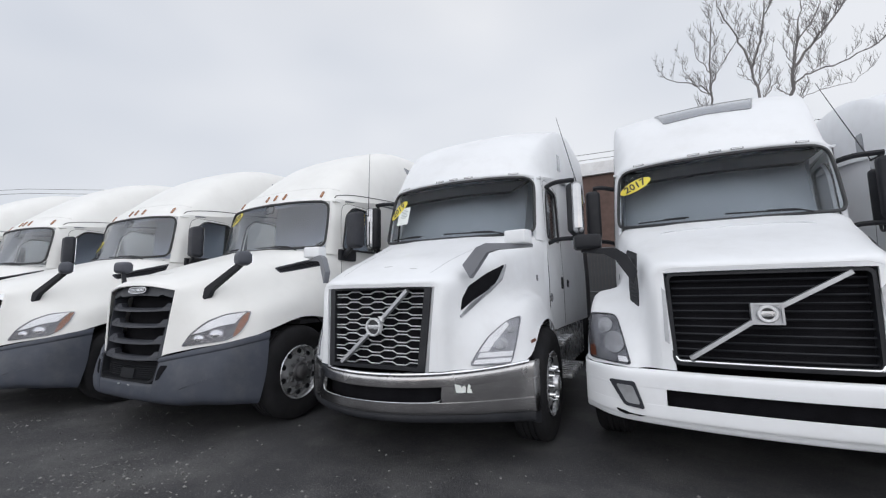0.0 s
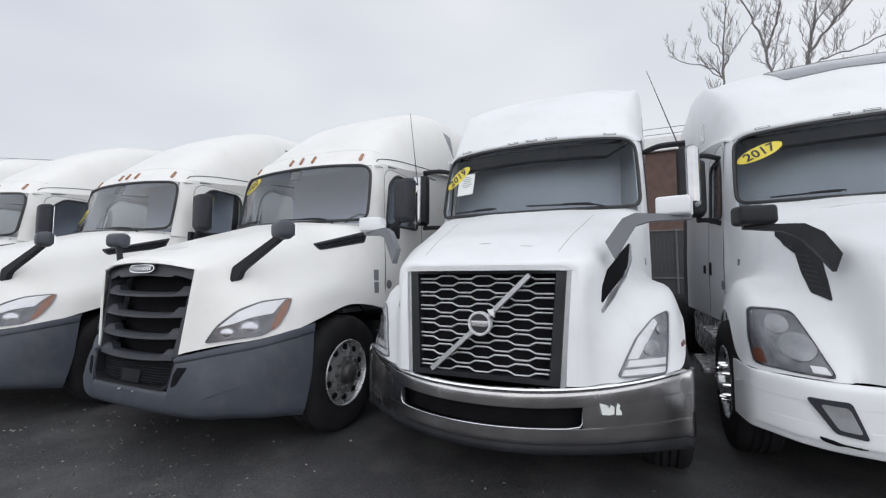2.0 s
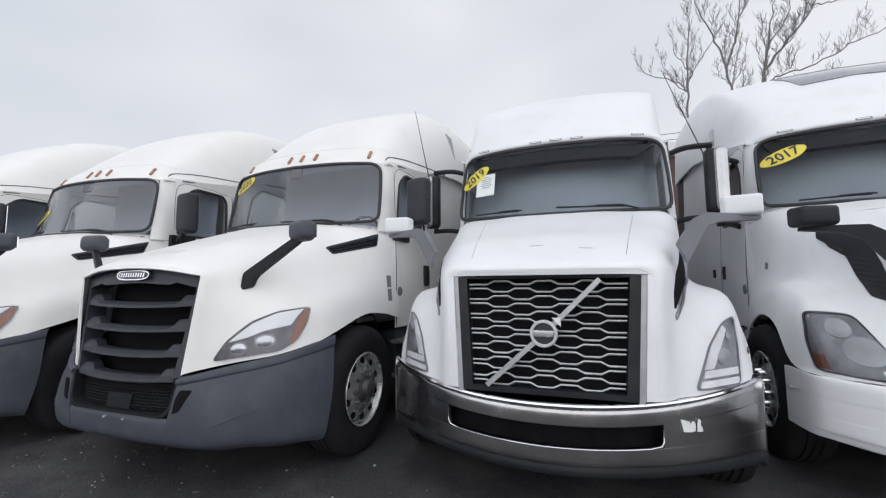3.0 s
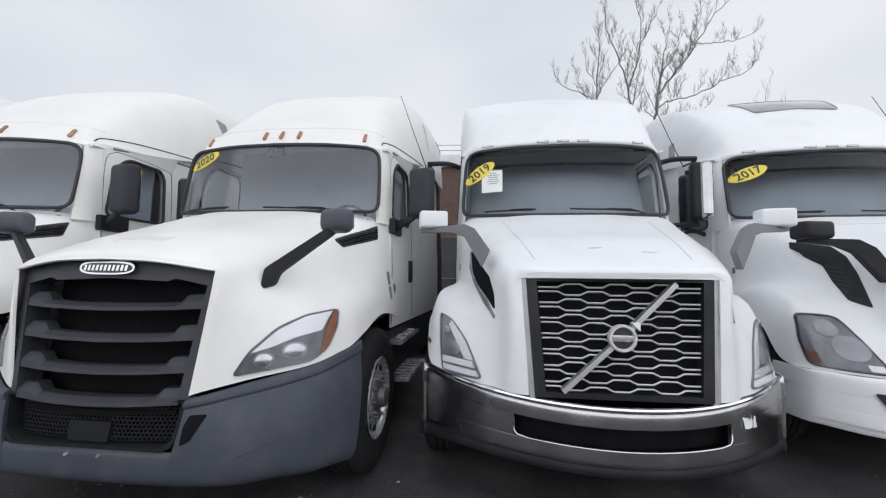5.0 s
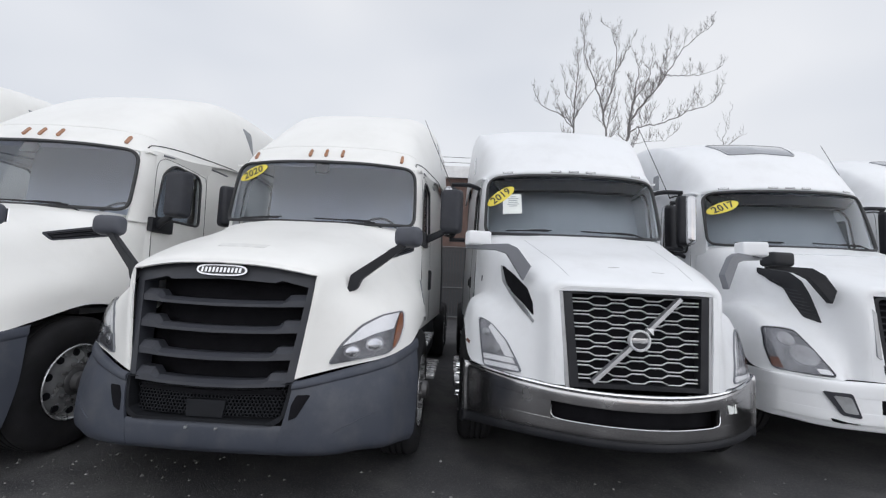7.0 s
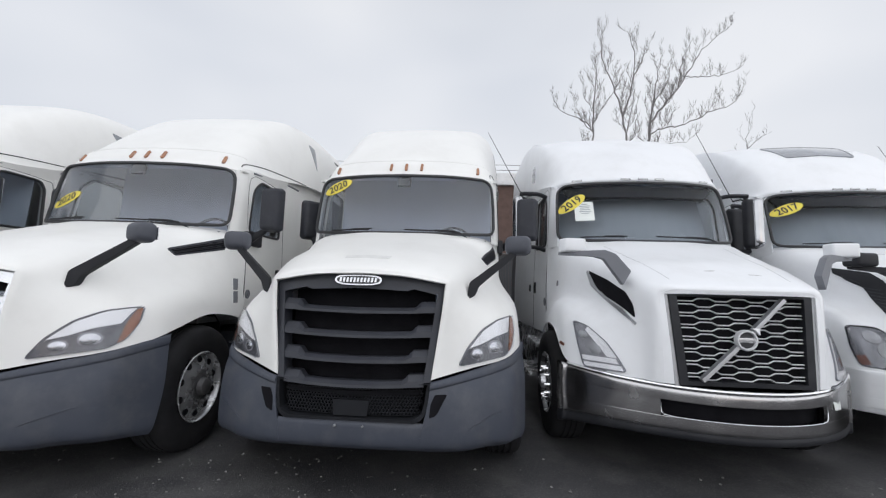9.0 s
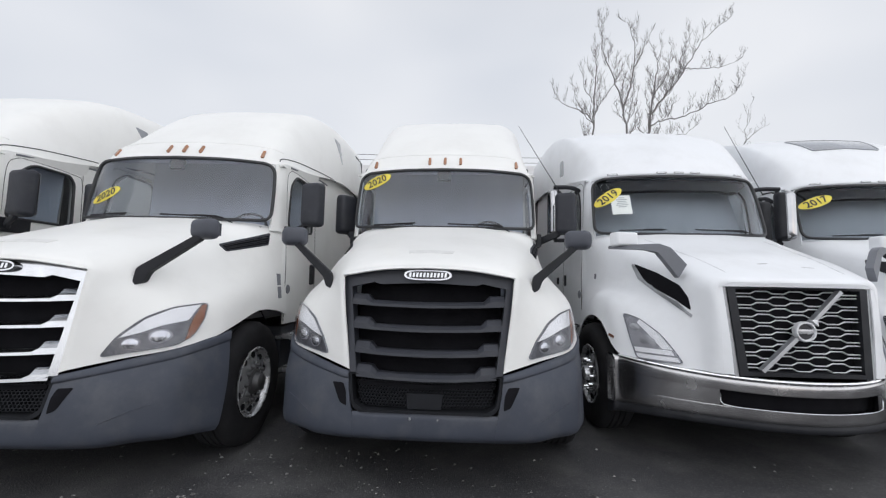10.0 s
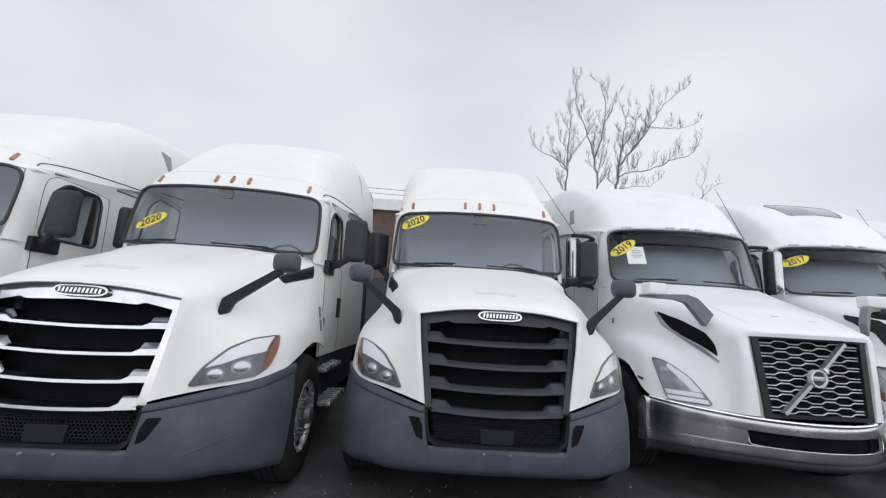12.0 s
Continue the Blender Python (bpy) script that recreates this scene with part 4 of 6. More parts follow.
    bm = sheet([[(0, 0.030, 0.535), (0.24, 0.032, 0.535), (0.475, 0.030, 0.54)], [(0, 0.020, 0.50), (0.24, 0.021, 0.50), (0.472, 0.022, 0.50)], [(0, 0.028, 0.395), (0.24, 0.030, 0.395), (0.46, 0.032, 0.395)], [(0, 0.07, 0.352), (0.24, 0.075, 0.352), (0.45, 0.085, 0.352)]], 3, 4, True, 0.02, (0, -1, 0.1))
    bumper = part("bumper", bm, GREY_PLASTIC, truck, "slate grey moulded plastic bumper")
    wing_tree, _ = paired(bumper, "bumper_wing", wing, GREY_PLASTIC, 0.02, (0, -1, 0.1))
    lip = []
    for k, r in enumerate(wing):
        out = Vector((0.012 * k / 6, -0.016 + 0.012 * k / 6, 0))
        a, b = Vector(r[0]), Vector(r[1])
        lip.append([a + Vector((0, 0.012, 0.004)), a.lerp(b, 0.05) + out, a.lerp(b, 0.24) + out, a.lerp(b, 0.34)])
    paired(bumper, "bumper_lip", lip, GREY_PLASTIC, 0.008, (0, -1, 0.1))
    for side in (-1, 1):
        # no hole in the wing: a black patch paints the shade of the slanted opening
        bm = draped(dense(round_outline([(side * x, z) for x, z in ((0.512, 0.572), (0.558, 0.592), (0.622, 0.715), (0.545, 0.715), (0.520, 0.66))], 0.012), 0.03), wing_tree, "front", 0.003, 0.004, 3)
        part("slot_shade", bm, BLACK_VOID, bumper, "black patch painted as the shade in a slanted bumper opening")
        bm = draped(dense([(side * x, z) for x, z in ((0.76, 0.50), (0.90, 0.565), (0.98, 0.585), (0.90, 0.555))], 0.04), wing_tree, "front", 0.006, 0.006, 2)
        part("bumper_crease", bm, GREY_PLASTIC, bumper)
        bm = bmesh.new()
        lathe(bm, [(0.0, -0.014), (0.006, -0.013), (0.009, -0.004), (0.009, 0.01)], (side * 0.090, 0.018, 0.507), 8, "y")
        part("plate_bolt", bm, ALUMINIUM, bumper)
    # cab
    pane, tree = windshield(truck, [
        [(0, 1.42, 1.955), (0.45, 1.47, 1.960), (0.80, 1.60, 1.975), (0.985, 1.75, 1.995)],
        [(0, 1.57, 2.31), (0.45, 1.61, 2.31), (0.80, 1.71, 2.315), (0.975, 1.81, 2.32)],
        [(0, 1.695, 2.635), (0.45, 1.725, 2.632), (0.80, 1.80, 2.622), (0.952, 1.86, 2.610)],
    ], paint, glazing=COATED_GLASS)
    for side in (-1, 1):
        bm = sheet([
            [(side * 0.985, 1.76, 1.90), (side * 1.03, 1.86, 1.90), (side * 1.052, 2.0, 1.90)],
            [(side * 0.977, 1.82, 2.32), (side * 1.015, 1.91, 2.31), (side * 1.036, 2.03, 2.30)],
            [(side * 0.955, 1.87, 2.63), (side * 0.995, 1.95, 2.66), (side * 1.02, 2.06, 2.68)],
        ], 3, 4, False, 0.03, (side, -0.5, 0))
        part("windshield_pillar", bm, paint, truck)
    # roof sections: visor over the glass
    roof = [
        [(0, 1.72, 2.655), (0.45, 1.75, 2.652), (0.72, 1.80, 2.645), (0.86, 1.85, 2.637), (0.965, 1.90, 2.625)],
        [(0, 1.76, 2.70), (0.45, 1.79, 2.697), (0.74, 1.84, 2.690), (0.89, 1.90, 2.682), (1.01, 2.02, 2.66)],
        [(0, 1.83, 2.80), (0.46, 1.86, 2.795), (0.75, 1.91, 2.785), (0.90, 1.98, 2.765), (1.035, 2.20, 2.68)],
        [(0, 1.93, 2.89), (0.47, 1.96, 2.885), (0.76, 2.01, 2.870), (0.915, 2.10, 2.835), (1.05, 2.40, 2.69)],
    ]
    # roof sections: sleeper crown
    roof += [
        [(0, 2.30, 3.22), (0.48, 2.33, 3.21), (0.77, 2.38, 3.185), (0.935, 2.50, 3.06), (1.07, 2.75, 2.74)],
        [(0, 2.75, 3.55), (0.50, 2.77, 3.54), (0.79, 2.82, 3.505), (0.965, 2.92, 3.32), (1.10, 3.05, 2.80)],
        [(0, 3.25, 3.79), (0.52, 3.26, 3.78), (0.82, 3.28, 3.735), (1.005, 3.34, 3.52), (1.13, 3.40, 2.85)],
        [(0, 3.95, 3.90), (0.55, 3.95, 3.89), (0.88, 3.95, 3.84), (1.065, 3.95, 3.62), (1.155, 3.95, 2.90)],
        [(0, 5.10, 3.92), (0.58, 5.10, 3.91), (0.94, 5.10, 3.86), (1.10, 5.10, 3.64), (1.17, 5.10, 2.90)],
    ]
    bm = sheet(roof, 5, 4, True, 0.02, (0, -0.3, 1))
    roof_tree = BVHTree.FromBMesh(bm)
    cap = part("roof", bm, paint, truck, "tall white sleeper roof fairing")
    bm = bmesh.new()
    crease = []
    for k in range(-16, 17):
        x = 0.92 * k / 16
        hit = roof_tree.ray_cast(Vector((x, -1.0, 2.875 - 0.05 * abs(k / 16) ** 4)), Vector((0, 1, 0)))[0]
        if hit is not None:
            crease.append(hit + Vector((0, 0.006, -0.004)))
    tube(bm, crease, 0.014, 8)
    part("visor_ledge", bm, paint, cap)
    for x, z in ((-0.80, 2.735), (-0.173, 2.757), (0, 2.757), (0.173, 2.757), (0.80, 2.735)):
        bm = draped(round_outline([(x - 0.017, z - 0.045), (x + 0.017, z - 0.045), (x + 0.014, z + 0.045), (x - 0.014, z + 0.045)], 0.014), roof_tree, "front", 0.016, 0.02, 4)
        part("marker_lamp", bm, AMBER, cap, "small amber roof lamp")
    for side in (-1, 1):
        view = "side+" if side > 0 else "side-"
        bm = draped(dense(round_outline([(3.60, 3.56), (3.80, 3.54), (3.84, 3.20), (3.76, 3.30)], 0.03), 0.06), roof_tree, view, 0.004, 0.005, 3)
        part("sleeper_window", bm, SKYLIGHT_GLASS, cap, "narrow dark sleeper window")
        bm = bmesh.new()
        seam = []
        for q in spline([(y, z, 0) for y, z in ((1.97, 2.69), (2.06, 2.745), (2.40, 2.80), (2.90, 2.835), (3.50, 2.86))], 4):
            hit = roof_tree.ray_cast(Vector((side * 3, q.x, q.y)), Vector((-side, 0, 0)))[0]
            if hit is not None:
                seam.append(hit)
        tube(bm, seam, 0.007, 6)
        part("roof_seam", bm, SEAL, cap)
        bm = bmesh.new()
        tube(bm, [Vector((side * (side_at(q.x, q.y, 1.015) + 0.004), q.x, q.y)) for q in spline([(y, z, 0) for y, z in ((2.10, 2.655), (2.5, 2.70), (2.95, 2.745), (3.3, 2.755))], 4)], 0.012, 6)
        part("drip_rail", bm, ARM_PLASTIC, cap)
    cab_walls(truck, 1.015, paint, 1.92, 2.64, 2.0, 2.86, 4.75, [(2.035, 1.975), (2.75, 1.975), (2.76, 2.50), (2.70, 2.585), (2.28, 2.595), (2.12, 2.46)],
        [(0.972, 1.89, 2.632), (1.012, 2.02, 2.668), (1.037, 2.2, 2.69), (1.052, 2.40, 2.70), (1.072, 2.75, 2.75), (1.085, 2.90, 2.78)],
        [[(0.962, 1.86, 1.935), (1.012, 1.93, 1.93), (1.050, 1.992, 1.92)], [(1.035, 1.90, 1.57), (1.05, 1.95, 1.57), (1.060, 1.992, 1.57)], [(1.09, 1.91, 1.2), (1.075, 1.95, 1.2), (1.060, 1.992, 1.2)]], lining=GREY_LINING, grip=(0.032, 0.055, 0.125))
    interior(truck, 1.62, 1.93)
    bm = draped(dense(round_outline([(-0.075, 2.52), (0.075, 2.52), (0.075, 2.625), (-0.075, 2.625)], 0.02), 0.05), tree, "front", -0.012, 0.03, 2)
    part("sensor_box", bm, BLACK_PLASTIC, pane, "dark sensor box behind the glass")
    wipers(pane, tree, 1.985, ((-0.72, -0.30, -0.005), (0.06, 0.62, -0.008)))
    if year:
        year_sticker(pane, tree, year, *year_spot)
    if antenna:
        bm = bmesh.new()
        tube(bm, [(1.37, 1.93, 2.38), (1.385, 2.05, 2.415), (1.395, 2.14, 2.42)], 0.010, 6)
        tube(bm, [(1.398, 2.135, 2.41), (1.17, 2.45, 2.98), (0.94, 2.772, 3.56)], 0.006, 5, 0.003)
        part("antenna", bm, BLACK_PLASTIC, truck, "thin whip antenna")
    chassis(truck, 4.75)
    for side in (-1, 1):
        wheel(truck, side, 1.19)
        for y in (6.0, 7.3):
            wheel(truck, side, y, dual=True)
    return truck


# ---- the tractor with a diagonal grille bar, in a newer and an older make ----
def diagonal_bar_tractor(paint, label, newer=True, year="", year_spot=(-0.80, 2.49, 36), notice=False, group="white tractors in a row"):
    truck = tagged(new("semi_truck"), label, "truck", group)
    up = 0.0 if newer else 0.045
    gw, gt, gb = (0.50, 1.402, 0.762) if newer else (0.555, 1.47, 0.835)
    e = gw + (0.03 if newer else 0.012)
    zb = 0.765 if newer else 0.795
    drop = 0.0 if newer else 0.045
    top = [
        [(0, 0.105, gt + 0.006), (0.33, 0.115, gt + 0.006), (e, 0.15, gt + 0.004)],
        [(0, 0.106, gt + 0.052), (0.34, 0.116, gt + 0.052), (e + 0.045, 0.165, gt + 0.035)],
        [(0, 0.19, gt + 0.105), (0.36, 0.20, gt + 0.102), (e + 0.095, 0.26, gt + 0.068)],
        [(0, 0.55, 1.665 + up), (0.40, 0.56, 1.655 + up), (0.715, 0.58, 1.585 + up)],
        [(0, 0.95, 1.80 + up), (0.44, 0.96, 1.79 + up), (0.80, 1.0, 1.715 + up)],
        [(0, 1.25, 1.905 + up), (0.47, 1.27, 1.895 + up), (0.87, 1.36, 1.825 + up)],
        [(0, 1.45, 1.975 + up), (0.50, 1.50, 1.968 + up), (0.94, 1.70, 1.945 + up)],
    ]
    # fender sections: grille edge to lamp
    flank = [
        [(e, 0.15, gt + 0.004), (e - 0.012, 0.13, 1.20), (e - 0.026, 0.115, 0.97), (e - 0.038, 0.11, zb)],
        [(e + 0.045, 0.165, gt + 0.035), (e + 0.055, 0.15, 1.20), (e + 0.06, 0.15, 0.97), (e + 0.06, 0.15, zb)],
        [(e + 0.095, 0.26, gt + 0.068), (e + 0.12, 0.27, 1.22), (e + 0.13, 0.25, 0.98), (e + 0.14, 0.235, zb + 0.004 - drop * 0.3)],
        [(0.715, 0.58, 1.585 + up), (0.765, 0.52, 1.28), (0.80, 0.40, 1.02), (0.82, 0.345, zb + 0.008 - drop * 0.6)],
        [(0.76, 0.80, 1.650 + up), (0.845, 0.74, 1.33), (0.99, 0.66, 1.16), (1.015, 0.53, zb + 0.016 - drop)],
    ]
    # fender sections: wheel arch and tail
    flank += [
        [(0.80, 1.00, 1.715 + up), (0.89, 0.96, 1.37), (1.085, 0.87, 1.25), (1.13, 0.70, zb + 0.075 - drop * 1.8)],
        [(0.84, 1.20, 1.775 + up), (0.92, 1.18, 1.40), (1.10, 1.12, 1.29), (1.165, 0.95, 1.06)],
        [(0.87, 1.36, 1.825 + up), (0.94, 1.36, 1.42), (1.10, 1.32, 1.285), (1.17, 1.28, 1.10)],
        [(0.93, 1.62, 1.91 + up), (0.975, 1.62, 1.44), (1.09, 1.62, 1.20), (1.155, 1.60, 0.98)],
        [(0.975, 1.86, 1.95 + up), (1.01, 1.88, 1.45), (1.075, 1.88, 1.15), (1.12, 1.86, 0.80)],
    ]
    if not newer:
        # the older make carries its lamps further out and forward
        flank[3:7] = [
            [(0.715, 0.58, 1.585 + up), (0.765, 0.50, 1.30), (0.805, 0.33, 1.02), (0.805, 0.19, 0.785)],
            [(0.76, 0.80, 1.650 + up), (0.85, 0.67, 1.36), (0.965, 0.49, 1.11), (0.985, 0.30, 0.785)],
            [(0.80, 1.00, 1.715 + up), (0.90, 0.90, 1.40), (1.105, 0.60, 1.21), (1.145, 0.46, 0.785)],
            [(0.825, 1.12, 1.752 + up), (0.92, 1.03, 1.42), (1.135, 0.80, 1.29), (1.195, 0.68, 0.825)],
            [(0.85, 1.25, 1.79 + up), (0.935, 1.20, 1.425), (1.135, 1.03, 1.32), (1.20, 0.90, 1.055)],
        ]
    grid = hood_grid(top, flank, (4, 6, 8) if newer else (4, 6, 7, 9))
    bm = hood_shell(grid)
    hood_tree = flank_tree = BVHTree.FromBMesh(bm)
    hood = part("hood", bm, paint, truck, sharp=75)
    for side in (-1, 1) if newer else ():
        bm = draped(dense([(side * x, y) for x, y in ((0.44, 0.25), (0.4435, 0.25), (0.5955, 1.30), (0.592, 1.30))], 0.12), hood_tree, "top", 0.001, 0.003, 2)
        part("hood_seam", bm, SATIN, hood)
    if newer:
        for spot in ([(-0.105, 0.392), (-0.04, 0.400), (-0.015, 0.396), (-0.03, 0.388), (-0.09, 0.384)], [(0.195, 0.335), (0.245, 0.330), (0.285, 0.322), (0.24, 0.322), (0.20, 0.328)]):
            bm = draped(spot, hood_tree, "top", 0.0015, 0.002, 2)
            part("hood_scuff", bm, SCUFF, hood, "grey scuff in the paint")
    # raised rim that frames the grille opening
    rim = [(-gw - 0.052, zb + 0.02), (-gw - 0.062, gt - 0.06), (-gw - 0.045, gt + 0.005), (-gw + 0.02, gt + 0.034)]
    rim = rim + [(gw * k / 8, gt + 0.038) for k in range(-7, 8)] + [(-x, z) for x, z in reversed(rim)]
    bm = bmesh.new()
    tube(bm, [over(hood_tree, q.x, q.y, -0.004) for q in spline([(x, z, 0) for x, z in rim], 3)], 0.0055, 8)
    part("grille_surround", bm, paint, hood)
    # grille
    bow = lambda x: 0.112 + 0.022 * x * x if newer else 0.085 + 0.13 * x * x
    lean = lambda z: 0.045 * (z - 0.8) / 0.6
    wrap = lambda v: Vector((v.x, v.y + bow(v.x) + lean(v.z), v.z))
    shrink = 0.042 if newer else 0.012
    half_at = lambda z: gw - shrink * (gt - z) / (gt - gb)
    outer = [(-gw, gt), (gw, gt), (half_at(gb), gb), (-half_at(gb), gb)]
    if newer:
        inner = [(-gw + 0.055, gt - 0.012), (gw - 0.055, gt - 0.012), (half_at(gb) - 0.055, gb + 0.03), (-half_at(gb) + 0.055, gb + 0.03)]
    else:
        inner = [(-gw + 0.022, gt - 0.02), (gw - 0.022, gt - 0.02), (half_at(gb) - 0.03, gb + 0.035), (-half_at(gb) + 0.03, gb + 0.035)]
        outer, inner = round_outline(outer, 0.05), round_outline(inner, 0.04)
    bm = bmesh.new()
    n_side = [max(1, int((Vector(outer[(i + 1) % len(outer)]) - Vector(outer[i])).length / 0.12)) for i in range(len(outer))]
    ring_o, ring_i = [], []
    for i in range(len(outer)):
        for k in range(n_side[i]):
            ring_o.append(tuple(Vector(outer[i]).lerp(Vector(outer[(i + 1) % len(outer)]), k / n_side[i])))
            ring_i.append(tuple(Vector(inner[i]).lerp(Vector(inner[(i + 1) % len(inner)]), k / n_side[i])))
    loops = [[bm.verts.new(wrap(Vector((x, d, z)))) for x, z in pts] for pts, d in ((ring_o, 0.05), (ring_o, -0.018), (ring_i, -0.022), (ring_i, 0.07))]
    for a, b in zip(loops, loops[1:]):
        for i in range(len(a)):
            bm.faces.new((a[i], a[(i + 1) % len(a)], b[(i + 1) % len(a)], b[i]))
    bmesh.ops.recalc_face_normals(bm, faces=bm.faces[:])
    grille = part("grille", bm, BLACK_PLASTIC if newer else BLACK_PLASTIC, truck, "dark panel grille with wavy bright bars" if newer else "dark grille with thin level bars", sharp=25)
    bm = sheet([[(x, 0.055 + bow(x) + lean(z), z) for x in (0, gw * 0.5, half_at(z) - 0.005)] for z in (gt - 0.005, (gt + gb) / 2, gb + 0.005)], 3, 3, True, 0.01, (0, -1, 0))
    part("radiator_screen", bm, BLACK_VOID, grille, "black radiator screen")
    if newer:
        rows = 14
        for i in range(rows):
            z0 = gt - 0.036 - i * (gt - gb - 0.083) / (rows - 1)
            h = half_at(z0) - 0.062
            period = 0.244
            pts = []
            for k in range(-4, 5):
                for off, lift in ((-0.33, -1), (-0.17, 1), (0.17, 1), (0.33, -1)):
                    x = (k + off) * period
                    if abs(x) < h:
                        pts.append((x, z0 + lift * 0.0095 * (1 if i % 2 == 0 else -1)))
            pts = sorted(set(pts))
            pts = [(-h, pts[0][1])] + pts + [(h, pts[-1][1])]
            bm = bmesh.new()
            tube(bm, [wrap(Vector((x, 0.004, z))) for x, z in pts], 0.0054, 4, flat=1.6)
            part("grille_bar", bm, BRIGHT_BAR, grille)
        for side in (-1, 1):
            bm = bmesh.new()
            prism(bm, [(side * (gw + 0.002), gt + 0.005), (side * (gw + 0.03), gt + 0.012), (side * (half_at(gb) + 0.028), gb - 0.02), (side * half_at(gb), gb - 0.02)], -0.004, 0.03, wrap)
            part("grille_trim", bm, SATIN, grille, "bright edge strip beside the grille")
    else:
        for i in range(11):
            z0 = gt - 0.06 - i * 0.052
            h = half_at(z0) - 0.03
            bm = bmesh.new()
            tube(bm, [wrap(Vector((h * k / 6, 0.02, z0))) for k in range(-6, 7)], 0.008, 4)
            part("grille_bar", bm, BLACK_PLASTIC, grille)
        bm = bmesh.new()
        tube(bm, [wrap(Vector((x, -0.022, z))) for x, z in [(-gw + 0.03, gb + 0.06), (-gw + 0.045, gb + 0.035)] + [((gw - 0.06) * k / 6, gb + 0.03) for k in range(-6, 7)] + [(gw - 0.045, gb + 0.035), (gw - 0.03, gb + 0.06)]], 0.009, 6)
        part("grille_trim", bm, CHROME, grille, "thin chrome line under the grille")
        for side in (-1, 1):
            bm = bmesh.new()
            prism(bm, [(side * (gw + 0.004), gt - 0.13), (side * (gw + 0.03), gt - 0.10), (side * (gw + 0.03), gb + 0.16), (side * (gw + 0.004), gb + 0.14)], -0.03, 0.04, wrap)
            part("grille_side_trim", bm, SATIN, grille, "chrome blade beside the grille")
    # diagonal bar and round badge
    zc = 1.09 if newer else 1.19
    ends = ((-0.315, 0.80), (0.295, gt - 0.02)) if newer else ((-0.44, 0.885), (0.44, gt - 0.025))
    d = Vector((ends[1][0] - ends[0][0], ends[1][1] - ends[0][1]))
    d.normalize()
    wide = 0.0135
    nx, nz = -d.y * wide, d.x * wide
    for a, b in ((Vector(ends[0]), Vector((0, zc)) - d * 0.07), (Vector((0, zc)) + d * 0.07, Vector(ends[1]))):
        bm = bmesh.new()
        line = [a.lerp(b, k / 4) for k in range(5)]
        prism(bm, [(p.x + nx, p.y + nz) for p in line] + [(p.x - nx, p.y - nz) for p in reversed(line)], -0.045, 0.0, wrap)
        part("diagonal_bar", bm, SATIN, grille, "satin silver diagonal bar")
    bm = bmesh.new()
    at = wrap(Vector((0, -0.05, zc)))
    if newer:
        lathe(bm, [(0.057, -0.006), (0.061, -0.013), (0.069, -0.013), (0.074, -0.004), (0.072, 0.03), (0.057, 0.03), (0.057, -0.006)], at, 36, "y")
    else:
        lathe(bm, [(0.036, -0.006), (0.041, -0.012), (0.052, -0.012), (0.057, -0.003), (0.055, 0.03), (0.036, 0.03), (0.036, -0.006)], at, 36, "y")
    badge = part("badge", bm, BRIGHT_BAR, grille, "round chrome ring badge with an arrow")
    bm = bmesh.new()
    lathe(bm, [(0.0, 0.004), (0.058 if newer else 0.037, 0.006), (0.058 if newer else 0.037, 0.04)], at, 28, "y")
    part("badge_field", bm, BADGE_INK, badge)
    bm = bmesh.new()
    r = 0.055 if newer else 0.038
    box(bm, at.x - r, at.x + r, at.y - 0.006, at.y + 0.01, zc - 0.017, zc + 0.017, 0.003)
    part("badge_bar", bm, ALUMINIUM, badge)
    if newer:
        bm = bmesh.new()
        prism(bm, [(0.045, zc + 0.085), (0.09, zc + 0.085), (0.09, zc + 0.04)], -0.06, -0.03, wrap)
        part("badge_arrow", bm, BRIGHT_BAR, badge)
    else:
        bm = bmesh.new()
        frame_o, frame_i = [(-0.085, zc - 0.068), (0.085, zc - 0.068), (0.085, zc + 0.068), (-0.085, zc + 0.068)], [(-0.072, zc - 0.056), (0.072, zc - 0.056), (0.072, zc + 0.056), (-0.072, zc + 0.056)]
        lp = [[bm.verts.new(wrap(Vector((x, y, z)))) for x, z in pts] for pts, y in ((frame_o, 0.0), (frame_o, -0.05), (frame_i, -0.05), (frame_i, -0.03))]
        for a, b in zip(lp, lp[1:]):
            for i in range(4):
                bm.faces.new((a[i], a[(i + 1) % 4], b[(i + 1) % 4], b[i]))
        bm.faces.new(lp[-1])
        bmesh.ops.recalc_face_normals(bm, faces=bm.faces[:])
        part("badge_plate", bm, SATIN, badge)
    # headlights, vents and mirrors
    if newer:
        shape = [(0.745, 0.795), (0.874, 0.788), (1.011, 0.792), (1.035, 0.978), (1.048, 1.16), (0.958, 1.124), (0.851, 1.009), (0.79, 0.89)]
    else:
        shape = [(0.815, 0.797), (0.97, 0.800), (1.138, 0.812), (1.150, 0.99), (1.138, 1.168), (1.035, 1.163), (0.925, 1.150), (0.875, 1.0)]
    shape = round_outline(shape, 0.035)
